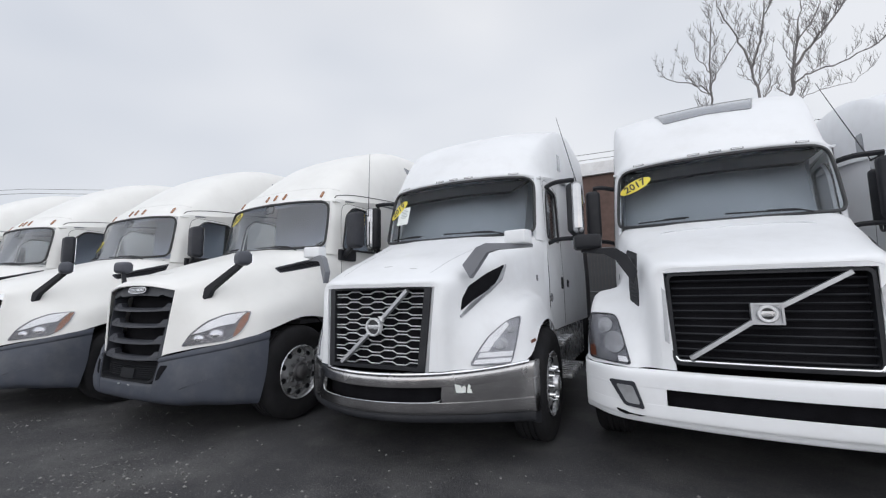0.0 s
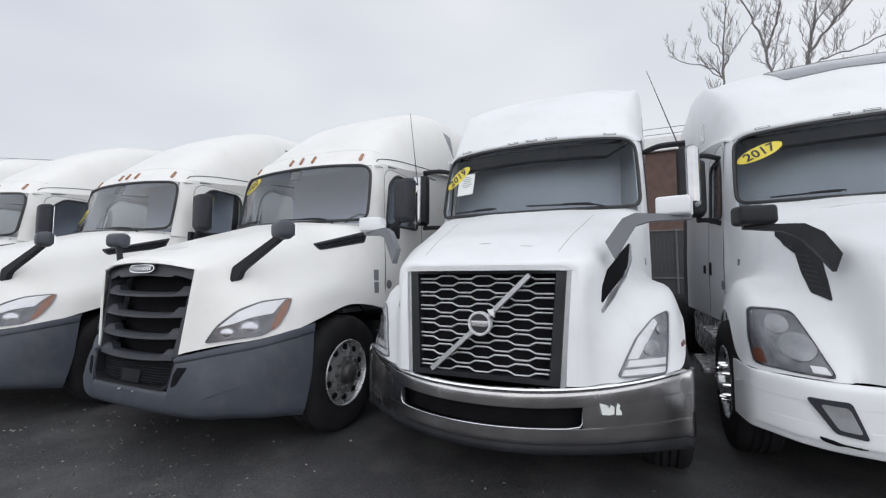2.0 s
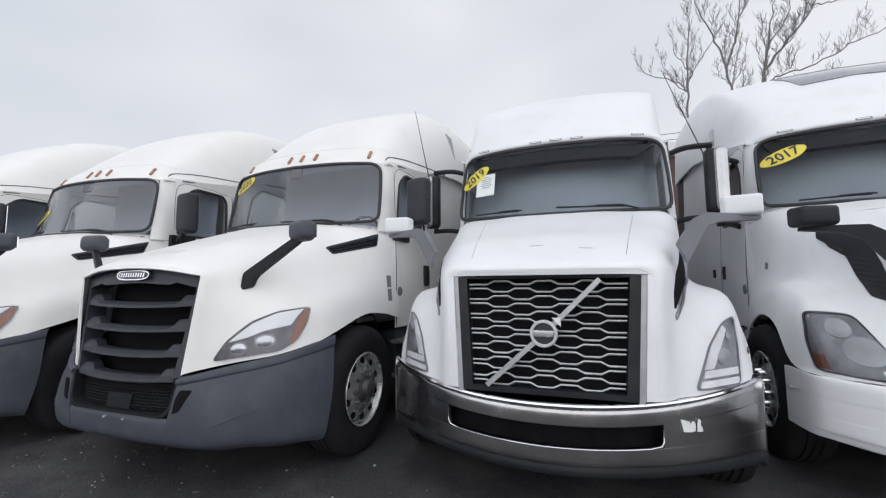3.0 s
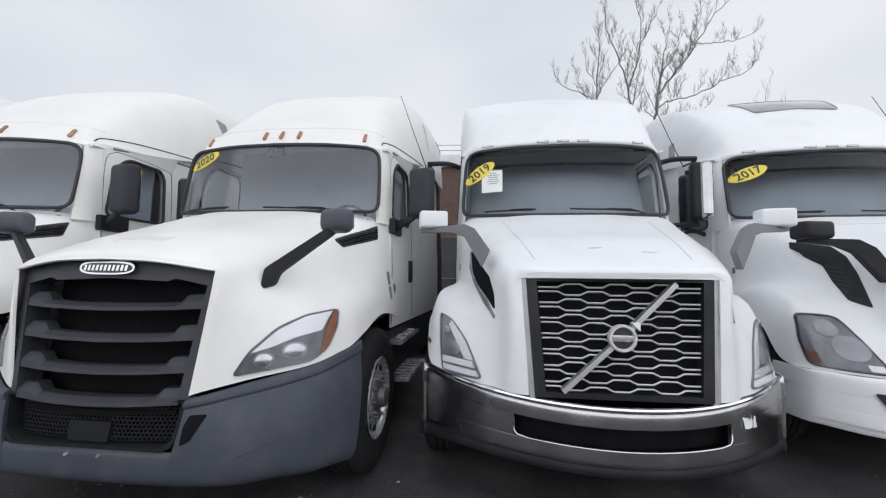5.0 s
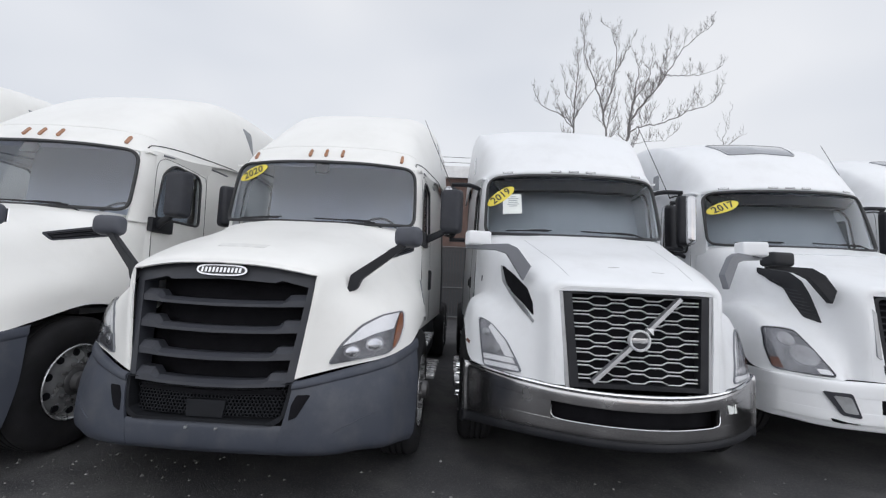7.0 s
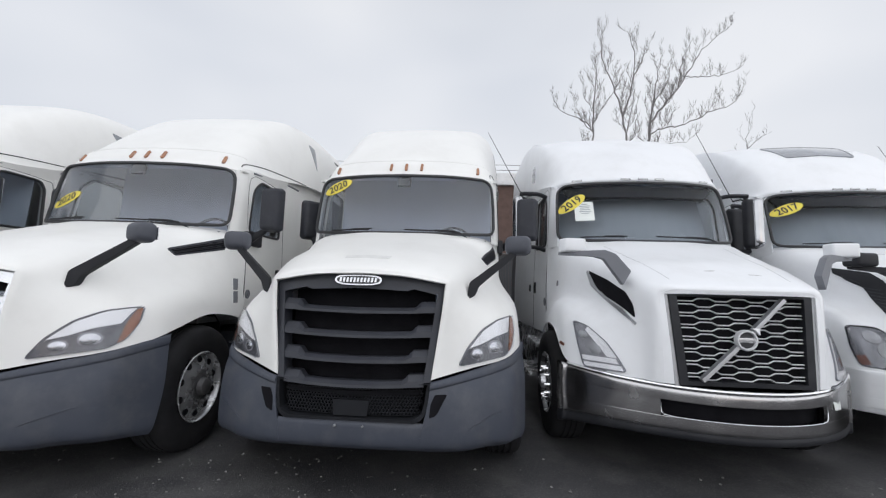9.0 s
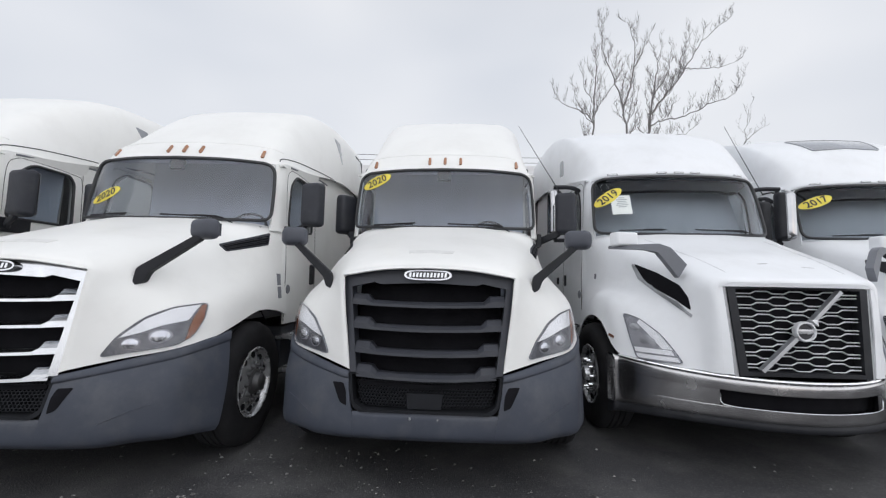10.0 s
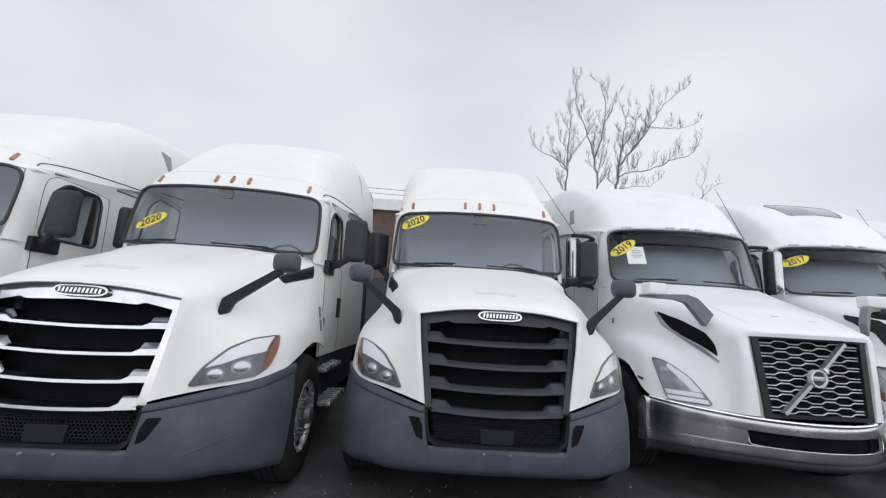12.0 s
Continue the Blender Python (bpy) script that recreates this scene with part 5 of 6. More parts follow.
    for side in (-1, 1):
        oblique = "slant+" if side > 0 else "slant-"
        out = dense([(side * x, z) for x, z in shape], 0.03)
        bm = draped(out, flank_tree, "front", 0.004, 0.004, 5)
        base = part("headlight", bm, LAMP_SMOKE if newer else LAMP_CORE, truck, "clear headlight with a bright light guide" if newer else "hazy faceted headlight with amber corner")
        if newer:
            for pts in (((0.768, 0.804), (1.004, 0.804), (1.008, 0.836), (0.783, 0.836)), ((0.795, 0.850), (1.010, 0.850), (1.013, 0.886), (0.810, 0.886)), ((0.800, 0.892), (0.858, 0.892), (0.975, 1.085), (0.955, 1.112), (0.86, 1.005))):
                bm = draped(dense([(side * x, z) for x, z in pts], 0.04), flank_tree, "front", 0.010, 0.006, 2)
                part("light_guide", bm, LAMP_WHITE, base)
            for x, z, r in ((0.935, 0.945, 0.045), (0.995, 1.05, 0.028)):
                bm = draped([(side * (x + r * math.cos(a)), z + r * math.sin(a)) for a in (2 * math.pi * k / 18 for k in range(18))], flank_tree, "front", 0.008, 0.008, 5)
                part("projector", dome(bm, side * x, z, r, 0.012), LAMP_SOFT, base)
        else:
            for x, z, r in ((0.945, 0.945, 0.080), (1.015, 1.070, 0.058)):
                bm = draped([(side * (x + r * math.cos(a)), z + r * math.sin(a)) for a in (2 * math.pi * k / 18 for k in range(18))], flank_tree, "front", 0.010, 0.010, 4)
                part("projector", dome(bm, side * x, z, r, 0.010), LAMP_HAZE, base)
            bm = draped(dense([(side * x, z) for x, z in ((0.835, 0.812), (0.905, 0.814), (0.910, 0.850), (0.850, 0.850))], 0.03), flank_tree, "front", 0.010, 0.006, 2)
            part("label_strip", bm, LAMP_WHITE, base)
            bm = draped(dense([(side * x, z) for x, z in ((1.085, 0.828), (1.132, 0.830), (1.142, 0.905), (1.098, 0.912))], 0.03), flank_tree, "front", 0.010, 0.006, 2)
            part("inner_reflector", bm, AMBER_DULL, base)
        bm = draped(out, flank_tree, "front", 0.022, 0.004, 5)
        lens = part("lens", bm, LENS, base)
        lens.visible_shadow = False
        bm = draped(out, flank_tree, "front", 0.012, 0.014, 5, inner=0.955)
        part("bezel", bm, ARM_PLASTIC if newer else DARK_PLASTIC, base)
        view = "side+" if side > 0 else "side-"
        if newer:
            bm = draped(dense([(0.74, 0.93), (0.80, 0.945), (0.80, 0.968), (0.74, 0.953)], 0.03), flank_tree, view, 0.006, 0.01, 2)
            part("side_marker", bm, AMBER_DULL, hood, "small amber side marker")
        if newer:
            bm = draped(dense(round_outline([(1.275, 1.613), (1.001, 1.517), (0.793, 1.413), (0.721, 1.315), (0.699, 1.212), (0.817, 1.286), (1.013, 1.378), (1.201, 1.489)], 0.02), 0.03), flank_tree, oblique, 0.006, 0.012, 6)
            vent = part("side_vent", bm, BLACK_VOID, truck, "black blade-shaped hood vent with bright edge")
            edge = [(1.290, 1.606), (1.203, 1.477), (1.012, 1.362), (0.814, 1.264), (0.690, 1.172)]
            bm = draped([(u, z + 0.006) for u, z in edge] + [(u + 0.008, z - 0.012) for u, z in reversed(edge)], flank_tree, oblique, 0.010, 0.012, 1)
            part("vent_trim", bm, SATIN, vent)
            head = Vector((side * 1.09, 0.56, 1.80))
            bm = bmesh.new()
            prism(bm, [(side * x, z) for x, z in ((1.19, 1.748), (1.19, 1.722), (0.95, 1.702), (0.875, 1.675), (0.755, 1.47), (0.705, 1.575), (0.80, 1.715), (0.87, 1.750))], -0.035, 0.035, lambda v: Vector((v.x, v.y + 0.34 + (abs(v.x) - 0.72) * 0.60, v.z)))
            arm = part("hood_mirror_arm", bm, ARM_PLASTIC, truck, "grey blade-shaped mirror arm")
            rounded_mirror(arm, "mirror_head", head, (0.20, 0.13, 0.12), -side * 10, paint, "white hood mirror", bevel=0.018)
        else:
            bm = draped(dense(round_outline([(1.355, 1.740), (1.06, 1.675), (0.965, 1.59), (0.905, 1.47), (0.825, 1.222), (0.955, 1.268), (1.045, 1.40), (1.105, 1.52), (1.185, 1.60), (1.345, 1.68)], 0.015), 0.03), flank_tree, oblique, 0.006, 0.012, 5)
            vent = part("side_vent", bm, BLACK_PLASTIC, truck, "black meshed hood vent")
            for k in range(7):
                u, z = 0.92 + 0.022 * k, 1.30 + 0.035 * k
                bm = draped([(u - 0.06, z - 0.012), (u + 0.05, z + 0.012), (u + 0.05, z + 0.020), (u - 0.06, z - 0.004)], flank_tree, oblique, 0.010, 0.010, 2)
                part("vent_rib", bm, DARK_PLASTIC, vent)
            head = Vector((side * 1.112, 0.41, 1.768))
            bm = bmesh.new()
            prism(bm, [(side * x, z) for x, z in ((1.17, 1.715), (1.17, 1.685), (0.98, 1.655), (0.895, 1.60), (0.768, 1.40), (0.738, 1.505), (0.805, 1.635), (0.885, 1.695))], -0.03, 0.03, lambda v: Vector((v.x, v.y + 0.30 + (abs(v.x) - 0.74) * 0.36, v.z)))
            arm = part("hood_mirror_arm", bm, BLACK_PLASTIC, truck, "black mirror arm")
            rounded_mirror(arm, "mirror_head", head, (0.23, 0.15, 0.13), -side * 10, BLACK_PLASTIC, "black hood mirror", bevel=0.03)
        head = Vector((side * (1.36 if newer or side > 0 else 1.25), 2.02, 2.28))
        bm = bmesh.new()
        for z0, z1 in ((2.60, 2.62), (1.92, 1.95)):
            tube(bm, spline([(side * 1.02, 2.15, z0), (side * 1.15, 2.06, z1), head + Vector((0, 0.03, z1 - head.z))], 3), 0.026, 6)
        tube(bm, [head + Vector((-side * 0.02, 0.04, 0.33)), head + Vector((-side * 0.02, 0.04, -0.33))], 0.024, 6)
        arm = part("door_mirror_arm", bm, BLACK_PLASTIC, truck)
        lens_head = rounded_mirror(arm, "mirror_head", head + Vector((0, -0.02, 0)), (0.17, 0.15, 0.60), -side * 12, BLACK_PLASTIC, "tall black door mirror with a chrome cap" if newer else "tall black door mirror", bevel=0.05)
        if newer:
            bm = bmesh.new()
            box(bm, -0.062, 0.062, -0.06, 0.06, -0.290, 0.290, 0.056, None, 6)
            turn = Matrix.Translation(head + Vector((side * 0.034, -0.066, 0))) @ pose(0, 0, 0, 0, 0, -side * 12)
            for v in bm.verts:
                v.co = turn @ v.co
            part("mirror_cap", bm, MIRROR_CHROME, lens_head, "chrome mirror cap")
    # bumper, bowed in plan
    z_hi, z_lo = (0.735, 0.45) if newer else (0.790, 0.455)
    plan = lambda x: 0.505 * x * x if newer else 0.05 + 0.10 * x * x + 2.1 * max(0.0, abs(x) - 0.85) ** 2
    # the upper edge lifts and the lower edge drops a little towards the corners
    tilt = lambda x, z: z + ((0.035 + 0.25 * max(0.0, z - 0.64) if newer else 0.0) if z > 0.6 else (z - 0.45) * 0.3 - 0.035 if newer else (0.6 - z) * 0.10) * abs(x / 1.1) ** 3
    def face(zs, pulls, x0=0.0, x1=1.12, n=9):
        rows = []
        for k in range(n + 1):
            x = x0 + (x1 - x0) * k / n
            rows.append([(x, plan(x) + p, tilt(x, z)) for z, p in zip(zs, pulls)])
        rows.append([(1.162 if newer else 1.182, (0.655 if newer else 0.44) + p * 0.5, tilt(1.162, z)) for z, p in zip(zs, pulls)])
        rows.append([(1.185 if newer else 1.212, 0.74, tilt(1.175, z)) for z, p in zip(zs, pulls)])
        return rows
    skin = BUMPER_CHROME if newer else paint
    slot_hi, slot_lo, slot_x = (0.642, 0.534, 0.57) if newer else (0.665, 0.555, 0.60)
    bm = sheet(face((z_hi, z_hi - 0.018, slot_hi + 0.01, slot_hi), (0.035, 0.001, -0.002, 0.0)), 4, 3, True, 0.02, (0, -1, 0.1))
    bumper = part("bumper", bm, skin, truck, "dull weathered chrome bumper" if newer else "white plastic bumper with a cracked corner")
    bm = sheet(face((slot_lo, slot_lo - 0.012, z_lo + 0.02, z_lo), (0.0, -0.001, 0.0, 0.008)), 4, 3, True, 0.02, (0, -1, 0.1))
    part("bumper_lower", bm, skin, bumper)
    paired(bumper, "bumper_side", face((slot_hi, (slot_hi + slot_lo) / 2, slot_lo), (0.0, -0.0005, 0.0), slot_x, 1.12, 4), skin, 0.02, (0, -1, 0.1))
    # matt black sheet added behind the air slot to stand for the shade inside
    bm = sheet([[(slot_x * k / 5, plan(slot_x * k / 5) + 0.09, z) for k in range(6)] for z in (slot_hi + 0.02, slot_lo - 0.02)], 2, 2, True, 0.01, (0, -1, 0))
    part("slot_shade_backing", bm, BLACK_VOID, bumper, "black sheet added as the shade inside the long bumper air slot")
    if newer:
        bm = bmesh.new()
        edge = [(-slot_x, slot_hi - 0.02), (-slot_x, slot_lo + 0.03), (-slot_x + 0.015, slot_lo + 0.008)] + [(slot_x * k / 8, slot_lo) for k in range(-7, 8)] + [(slot_x - 0.015, slot_lo + 0.008), (slot_x, slot_lo + 0.03), (slot_x, slot_hi - 0.02)]
        tube(bm, [Vector((x, plan(x) - 0.006, z)) for x, z in edge], 0.005, 6)
        part("slot_trim", bm, GRILLE_CHROME, bumper)
        bm = bmesh.new()
        line = [Vector((1.12 * k / 12, plan(1.12 * k / 12) + 0.004, z_hi + 0.004 + 0.035 * (k / 12) ** 3)) for k in range(-12, 13)]
        for q in line:
            q.z = tilt(q.x, z_hi) + 0.004
        tube(bm, line, 0.014, 8)
        part("top_edge", bm, CHROME, bumper, "bright rolled upper bumper edge")
        bm = sheet(face((z_lo - 0.004, z_lo - 0.035, z_lo - 0.062, z_lo - 0.074), (0.012, 0.008, 0.025, 0.09)), 4, 3, True, 0.02, (0, -1, 0.1))
        part("bumper_valance", bm, BLACK_PLASTIC, bumper, "scuffed black valance under the bumper")
        # matt black bar added to darken the gap above the bumper like deep shade
        bm = bmesh.new()
        box(bm, -1.08, 1.08, 0.62, 0.70, 0.74, 0.80)
        for v in bm.verts:
            v.co.y = plan(v.co.x) + (0.12 if v.co.y > 0.66 else 0.06)
        part("gap_shade_filler", bm, BLACK_VOID, bumper)
        whole = sheet(face((slot_hi + 0.01, (slot_hi + slot_lo) / 2, slot_lo), (-0.004, -0.004, -0.004), 0.5, 1.1, 5), 4, 3, True, 0.01, (0, -1, 0.1))
        t2 = BVHTree.FromBMesh(whole)
        whole.free()
        bm = draped([(0.665, 0.605), (0.70, 0.60), (0.725, 0.603), (0.728, 0.64), (0.715, 0.655), (0.70, 0.635), (0.69, 0.668), (0.665, 0.668)], t2, "front", 0.006, 0.003, 2)
        scrap = part("torn_sticker", bm, PAPER, bumper, "torn white sticker remnant on the bumper")
        bm = draped([(0.735, 0.598), (0.765, 0.596), (0.762, 0.62), (0.752, 0.625), (0.757, 0.65), (0.745, 0.662), (0.738, 0.64)], t2, "front", 0.006, 0.003, 2)
        part("sticker_scrap", bm, PAPER, scrap)
    else:
        bm = sheet(face((z_lo - 0.002, z_lo - 0.03, z_lo - 0.05, z_lo - 0.055), (0.03, 0.035, 0.05, 0.09)), 4, 3, True, 0.02, (0, -1, 0.1))
        part("bumper_valance", bm, paint, bumper)
        whole = sheet(face((z_hi, 0.6, z_lo), (-0.008, -0.008, -0.004), 0.5, 1.12, 10), 4, 3, True, 0.01, (0, -1, 0.1))
        t2 = BVHTree.FromBMesh(whole)
        whole.free()
        for side in (-1, 1):
            lamp = dense(round_outline([(side * x, z) for x, z in ((0.74, 0.515), (0.87, 0.53), (0.972, 0.70), (0.80, 0.70))], 0.02), 0.04)
            bm = draped(lamp, t2, "front", 0.012, 0.03, 3)
            fog = part("fog_light", bm, DARK_PLASTIC, bumper, "fog light in a dark slanted bezel")
            bm = draped(dense(round_outline([(side * x, z) for x, z in ((0.765, 0.545), (0.855, 0.552), (0.920, 0.675), (0.812, 0.672))], 0.02), 0.04), t2, "front", 0.018, 0.012, 3)
            part("fog_lens", bm, LAMP_HAZE, fog)
        bm = draped([(-0.93, 0.492), (-0.88, 0.488), (-0.82, 0.475), (-0.72, 0.458), (-0.75, 0.448), (-0.84, 0.452), (-0.89, 0.460)], t2, "front", 0.006, 0.01, 2)
        part("bumper_crack", bm, BLACK_VOID, bumper, "broken black gap in the bumper corner")
    # cab
    pane, tree = windshield(truck, [
        [(0, 1.43, 1.965 + up), (0.45, 1.48, 1.970 + up), (0.78, 1.60, 1.985 + up), (0.96, 1.745, 2.010 + up)],
        [(0, 1.58, 2.34 + up), (0.45, 1.62, 2.34 + up), (0.78, 1.72, 2.345 + up), (0.95, 1.83, 2.35 + up)],
        [(0, 1.715, 2.68 + up), (0.45, 1.75, 2.678 + up), (0.78, 1.83, 2.67 + up), (0.93, 1.92, 2.655 + up)],
    ], paint)
    for side in (-1, 1):
        bm = sheet([
            [(side * 0.965, 1.755, 1.93), (side * 1.005, 1.86, 1.93), (side * 1.03, 2.0, 1.93)],
            [(side * 0.955, 1.84, 2.35 + up), (side * 0.995, 1.93, 2.34 + up), (side * 1.015, 2.03, 2.33 + up)],
            [(side * 0.935, 1.93, 2.67 + up), (side * 0.975, 2.0, 2.70 + up), (side * 1.0, 2.08, 2.72 + up)],
        ], 3, 4, False, 0.03, (side, -0.5, 0))
        part("windshield_pillar", bm, paint, truck)
    # roof sections: visor over the glass
    roof = [
        [(0, 1.735, 2.695), (0.45, 1.77, 2.692), (0.74, 1.835, 2.685), (0.86, 1.89, 2.678), (0.945, 1.95, 2.668)],
        [(0, 1.725, 2.735), (0.45, 1.76, 2.732), (0.75, 1.83, 2.725), (0.885, 1.90, 2.718), (0.985, 2.02, 2.70)],
        [(0, 1.80, 2.84), (0.46, 1.835, 2.835), (0.77, 1.90, 2.825), (0.91, 2.0, 2.80), (1.015, 2.22, 2.73)],
        [(0, 1.98, 3.05), (0.49, 2.02, 3.045), (0.80, 2.08, 3.03), (0.945, 2.20, 2.97), (1.035, 2.48, 2.78)],
    ]
    # roof sections: sleeper crown
    roof += [
        [(0, 2.30, 3.31), (0.53, 2.34, 3.305), (0.85, 2.40, 3.28), (0.99, 2.52, 3.22), (1.055, 2.78, 2.82)],
        [(0, 2.70, 3.51), (0.56, 2.74, 3.505), (0.90, 2.80, 3.475), (1.028, 2.88, 3.42), (1.075, 3.06, 2.86)],
        [(0, 3.25, 3.655), (0.58, 3.26, 3.65), (0.93, 3.30, 3.615), (1.052, 3.34, 3.56), (1.10, 3.42, 2.90)],
        [(0, 3.95, 3.73), (0.60, 3.95, 3.725), (0.95, 3.95, 3.69), (1.075, 3.95, 3.63), (1.12, 3.95, 2.95)],
        [(0, 5.05, 3.74), (0.60, 5.05, 3.735), (0.96, 5.05, 3.70), (1.09, 5.05, 3.64), (1.14, 5.05, 2.95)],
    ]
    lift = 0.06 if newer else 0.10
    roof = [[(x, y, z + up + lift * max(0.0, min(1.0, (z - 2.8) / 0.6))) for x, y, z in r] for r in roof]
    bm = sheet(roof, 5, 4, True, 0.02, (0, -0.3, 1))
    roof_tree = BVHTree.FromBMesh(bm)
    cap = part("roof", bm, paint, truck, "high white sleeper roof")
    for x in (-0.72, -0.19, 0.0, 0.19, 0.72):
        z = 2.728 + up - (0.006 if abs(x) > 0.5 else 0)
        bm = draped(dense(round_outline([(x - 0.055, z - 0.009), (x + 0.055, z - 0.009), (x + 0.055, z + 0.009), (x - 0.055, z + 0.009)], 0.006), 0.05), roof_tree, "front", 0.004, 0.008, 3)
        lampet = part("marker_lamp", bm, LAMP_CORE, cap, "slim clear roof marker lamp")
        bm = draped(dense([(x - 0.045, z - 0.004), (x + 0.045, z - 0.004), (x + 0.045, z + 0.004), (x - 0.045, z + 0.004)], 0.05), roof_tree, "front", 0.006, 0.004, 2)
        part("lamp_strip", bm, LAMP_WHITE, lampet)
    for side in (-1, 1):
        view = "side+" if side > 0 else "side-"
        bm = draped(dense(round_outline([(2.82, 2.98), (2.98, 3.0), (2.98, 3.22), (2.84, 3.22)], 0.03), 0.06), roof_tree, view, 0.004, 0.005, 3)
        part("sleeper_window", bm, SKYLIGHT_GLASS, cap, "small dark sleeper window")
    if not newer:
        sky = [(-0.43, 2.20), (0.43, 2.20), (0.52, 2.60), (-0.52, 2.60)]
        bm = draped(dense(round_outline(sky, 0.04), 0.08), roof_tree, "top", 0.010, 0.02, 4)
        light = part("skylight", bm, SKYLIGHT_GLASS, cap, "grey tinted roof window")
        bm = draped(dense(round_outline(sky, 0.04), 0.08), roof_tree, "top", 0.014, 0.02, 4, inner=0.975)
        part("skylight_frame", bm, SATIN, light)
    cab_walls(truck, 0.995, paint, 1.93, 2.70 + up, 2.0, 2.80, 4.7, [(2.07, 1.985), (2.70, 1.985), (2.71, 2.58), (2.66, 2.63), (2.25, 2.63), (2.13, 2.48)],
        [(0.955, 1.94, 2.675 + up), (0.988, 2.02, 2.705 + up), (1.017, 2.22, 2.74 + up), (1.037, 2.48, 2.79 + up), (1.057, 2.78, 2.83 + up)],
        [[(0.965, 1.82, 1.955), (1.0, 1.92, 1.95), (1.032, 1.992, 1.94)], [(1.0, 1.86, 1.45), (1.025, 1.93, 1.45), (1.040, 1.992, 1.45)], [(1.06, 1.86, 1.15), (1.05, 1.93, 1.15), (1.040, 1.992, 1.15)]])
    for side in (-1, 1):
        bm = bmesh.new()
        box(bm, -0.014, 0.014, -0.04, 0.04, -0.05, 0.05, 0.012, Matrix.Translation((side * side_at(3.07, 1.465, 0.995), 3.07, 1.465)))
        part("locker_latch", bm, BLACK_PLASTIC, truck)
        bm = draped(dense(round_outline([(1.66, 1.475), (1.70, 1.475), (1.70, 1.535), (1.66, 1.535)], 0.006), 0.03), flank_tree, "side+" if side > 0 else "side-", 0.004, 0.006, 2)
        part("fender_plate", bm, ARM_PLASTIC, hood)
    interior(truck, 1.64, 1.94 + up)
    window_shade(truck, up)
    zc = 2.52 + up
    bm = draped(dense([(-0.90, 2.655 + up), (0.90, 2.655 + up), (0.70, zc), (-0.83, zc)], 0.06), tree, "front", -0.03, 0.05, 4)
    part("overhead_console", bm, LOWER_BLACK, truck, "black overhead console behind the glass")
    wipers(pane, tree, 2.012 + up, ((-0.74, -0.32, -0.006), (0.0, 0.58, -0.01)))
    if year:
        year_sticker(pane, tree, year, *year_spot)
    if notice:
        x0, x1, z0, z1 = -0.775, -0.580, 2.215, 2.445
        bm = draped(dense([(x0, z0), (x1, z0), (x1, z1), (x0, z1)], 0.06), tree, "front", 0.004, 0.003, 2)
        sheet_ob = part("window_notice", bm, PAPER, pane, "white printed paper notice on the glass")
        bm = bmesh.new()
        for k, (a, b) in enumerate(((-0.03, 0.03), (-0.055, 0.055), (-0.045, 0.045), (-0.05, 0.05), (-0.06, 0.06), (-0.04, 0.04))):
            z = 2.415 - k * 0.022
            v = [bm.verts.new(over(tree, -0.668 + q, w, 0.0055)) for q, w in ((a, z - 0.005), (b, z - 0.005), (b, z + 0.005), (a, z + 0.005))]
            bm.faces.new(v)
        shell(bm, 0.001)
        part("print_bars", bm, PRINT, sheet_ob)
    bm = bmesh.new()
    tube(bm, [(1.355, 2.03, 2.55), (1.36, 2.18, 2.61), (1.36, 2.33, 2.62)], 0.010, 6)
    tube(bm, [(1.363, 2.325, 2.61), (1.23, 2.475, 3.13), (1.10, 2.62, 3.64)], 0.006, 5, 0.003)
    part("antenna", bm, BLACK_PLASTIC, truck, "thin whip antenna")
    chassis(truck, 4.7, bright=True)
    for side in (-1, 1):
        wheel(truck, side, 1.28, capped=True)
        for y in (6.0, 7.3):
            wheel(truck, side, y, dual=True)
    return truck


# ---- ground ----
ASPHALT = material("worn_asphalt", (0.034, 0.034, 0.038), 0.7, vary=0.45, scale=40, dirt=(0.15, 0.148, 0.147), dirt_amount=0.65, dirt_scale=1.1, dirt_from=0.46, bump=0.45, bump_scale=95, rough_vary=0.12)
# pale aggregate grains in the asphalt
an, al = ASPHALT.node_tree.nodes, ASPHALT.node_tree.links
a_co = an.new("ShaderNodeTexCoord")
a_fine = an.new("ShaderNodeTexNoise")
a_fine.inputs["Scale"].default_value, a_fine.inputs["Detail"].default_value, a_fine.inputs["Roughness"].default_value = 75.0, 4.0, 0.7
a_cut = an.new("ShaderNodeMapRange")
a_cut.inputs["From Min"].default_value, a_cut.inputs["From Max"].default_value = 0.52, 0.72
a_cut.inputs["To Min"].default_value, a_cut.inputs["To Max"].default_value = 0.0, 0.70
a_grain = an.new("ShaderNodeMix")
a_grain.data_type = "RGBA"
a_grain.inputs["B"].default_value = (0.17, 0.168, 0.165, 1)
a_base = an["Principled BSDF"].inputs["Base Color"]
al.new(a_base.links[0].from_socket, a_grain.inputs["A"])
al.new(a_co.outputs["Object"], a_fine.inputs["Vector"])
al.new(a_fine.outputs["Fac"], a_cut.inputs["Value"])
al.new(a_cut.outputs["Result"], a_grain.inputs["Factor"])
al.new(a_grain.outputs["Result"], a_base)
GRAVEL = material("pale_gravel", (0.145, 0.143, 0.14), 0.85, vary=0.25, scale=30, island=0.6)
bm = bmesh.new()
xs = [-600, -120, -40] + [-16 + k * 1.0 for k in range(31)] + [40, 120, 600]
ys = [-600, -120, -30] + [-8 + k * 1.0 for k in range(25)] + [40, 120, 600]
quad_sheet(bm, [[Vector((x, y, 0.012 * noise.noise(Vector((x * 0.5, y * 0.5, 0))) if abs(x) < 30 and abs(y) < 25 else 0.0)) for x in xs] for y in ys])
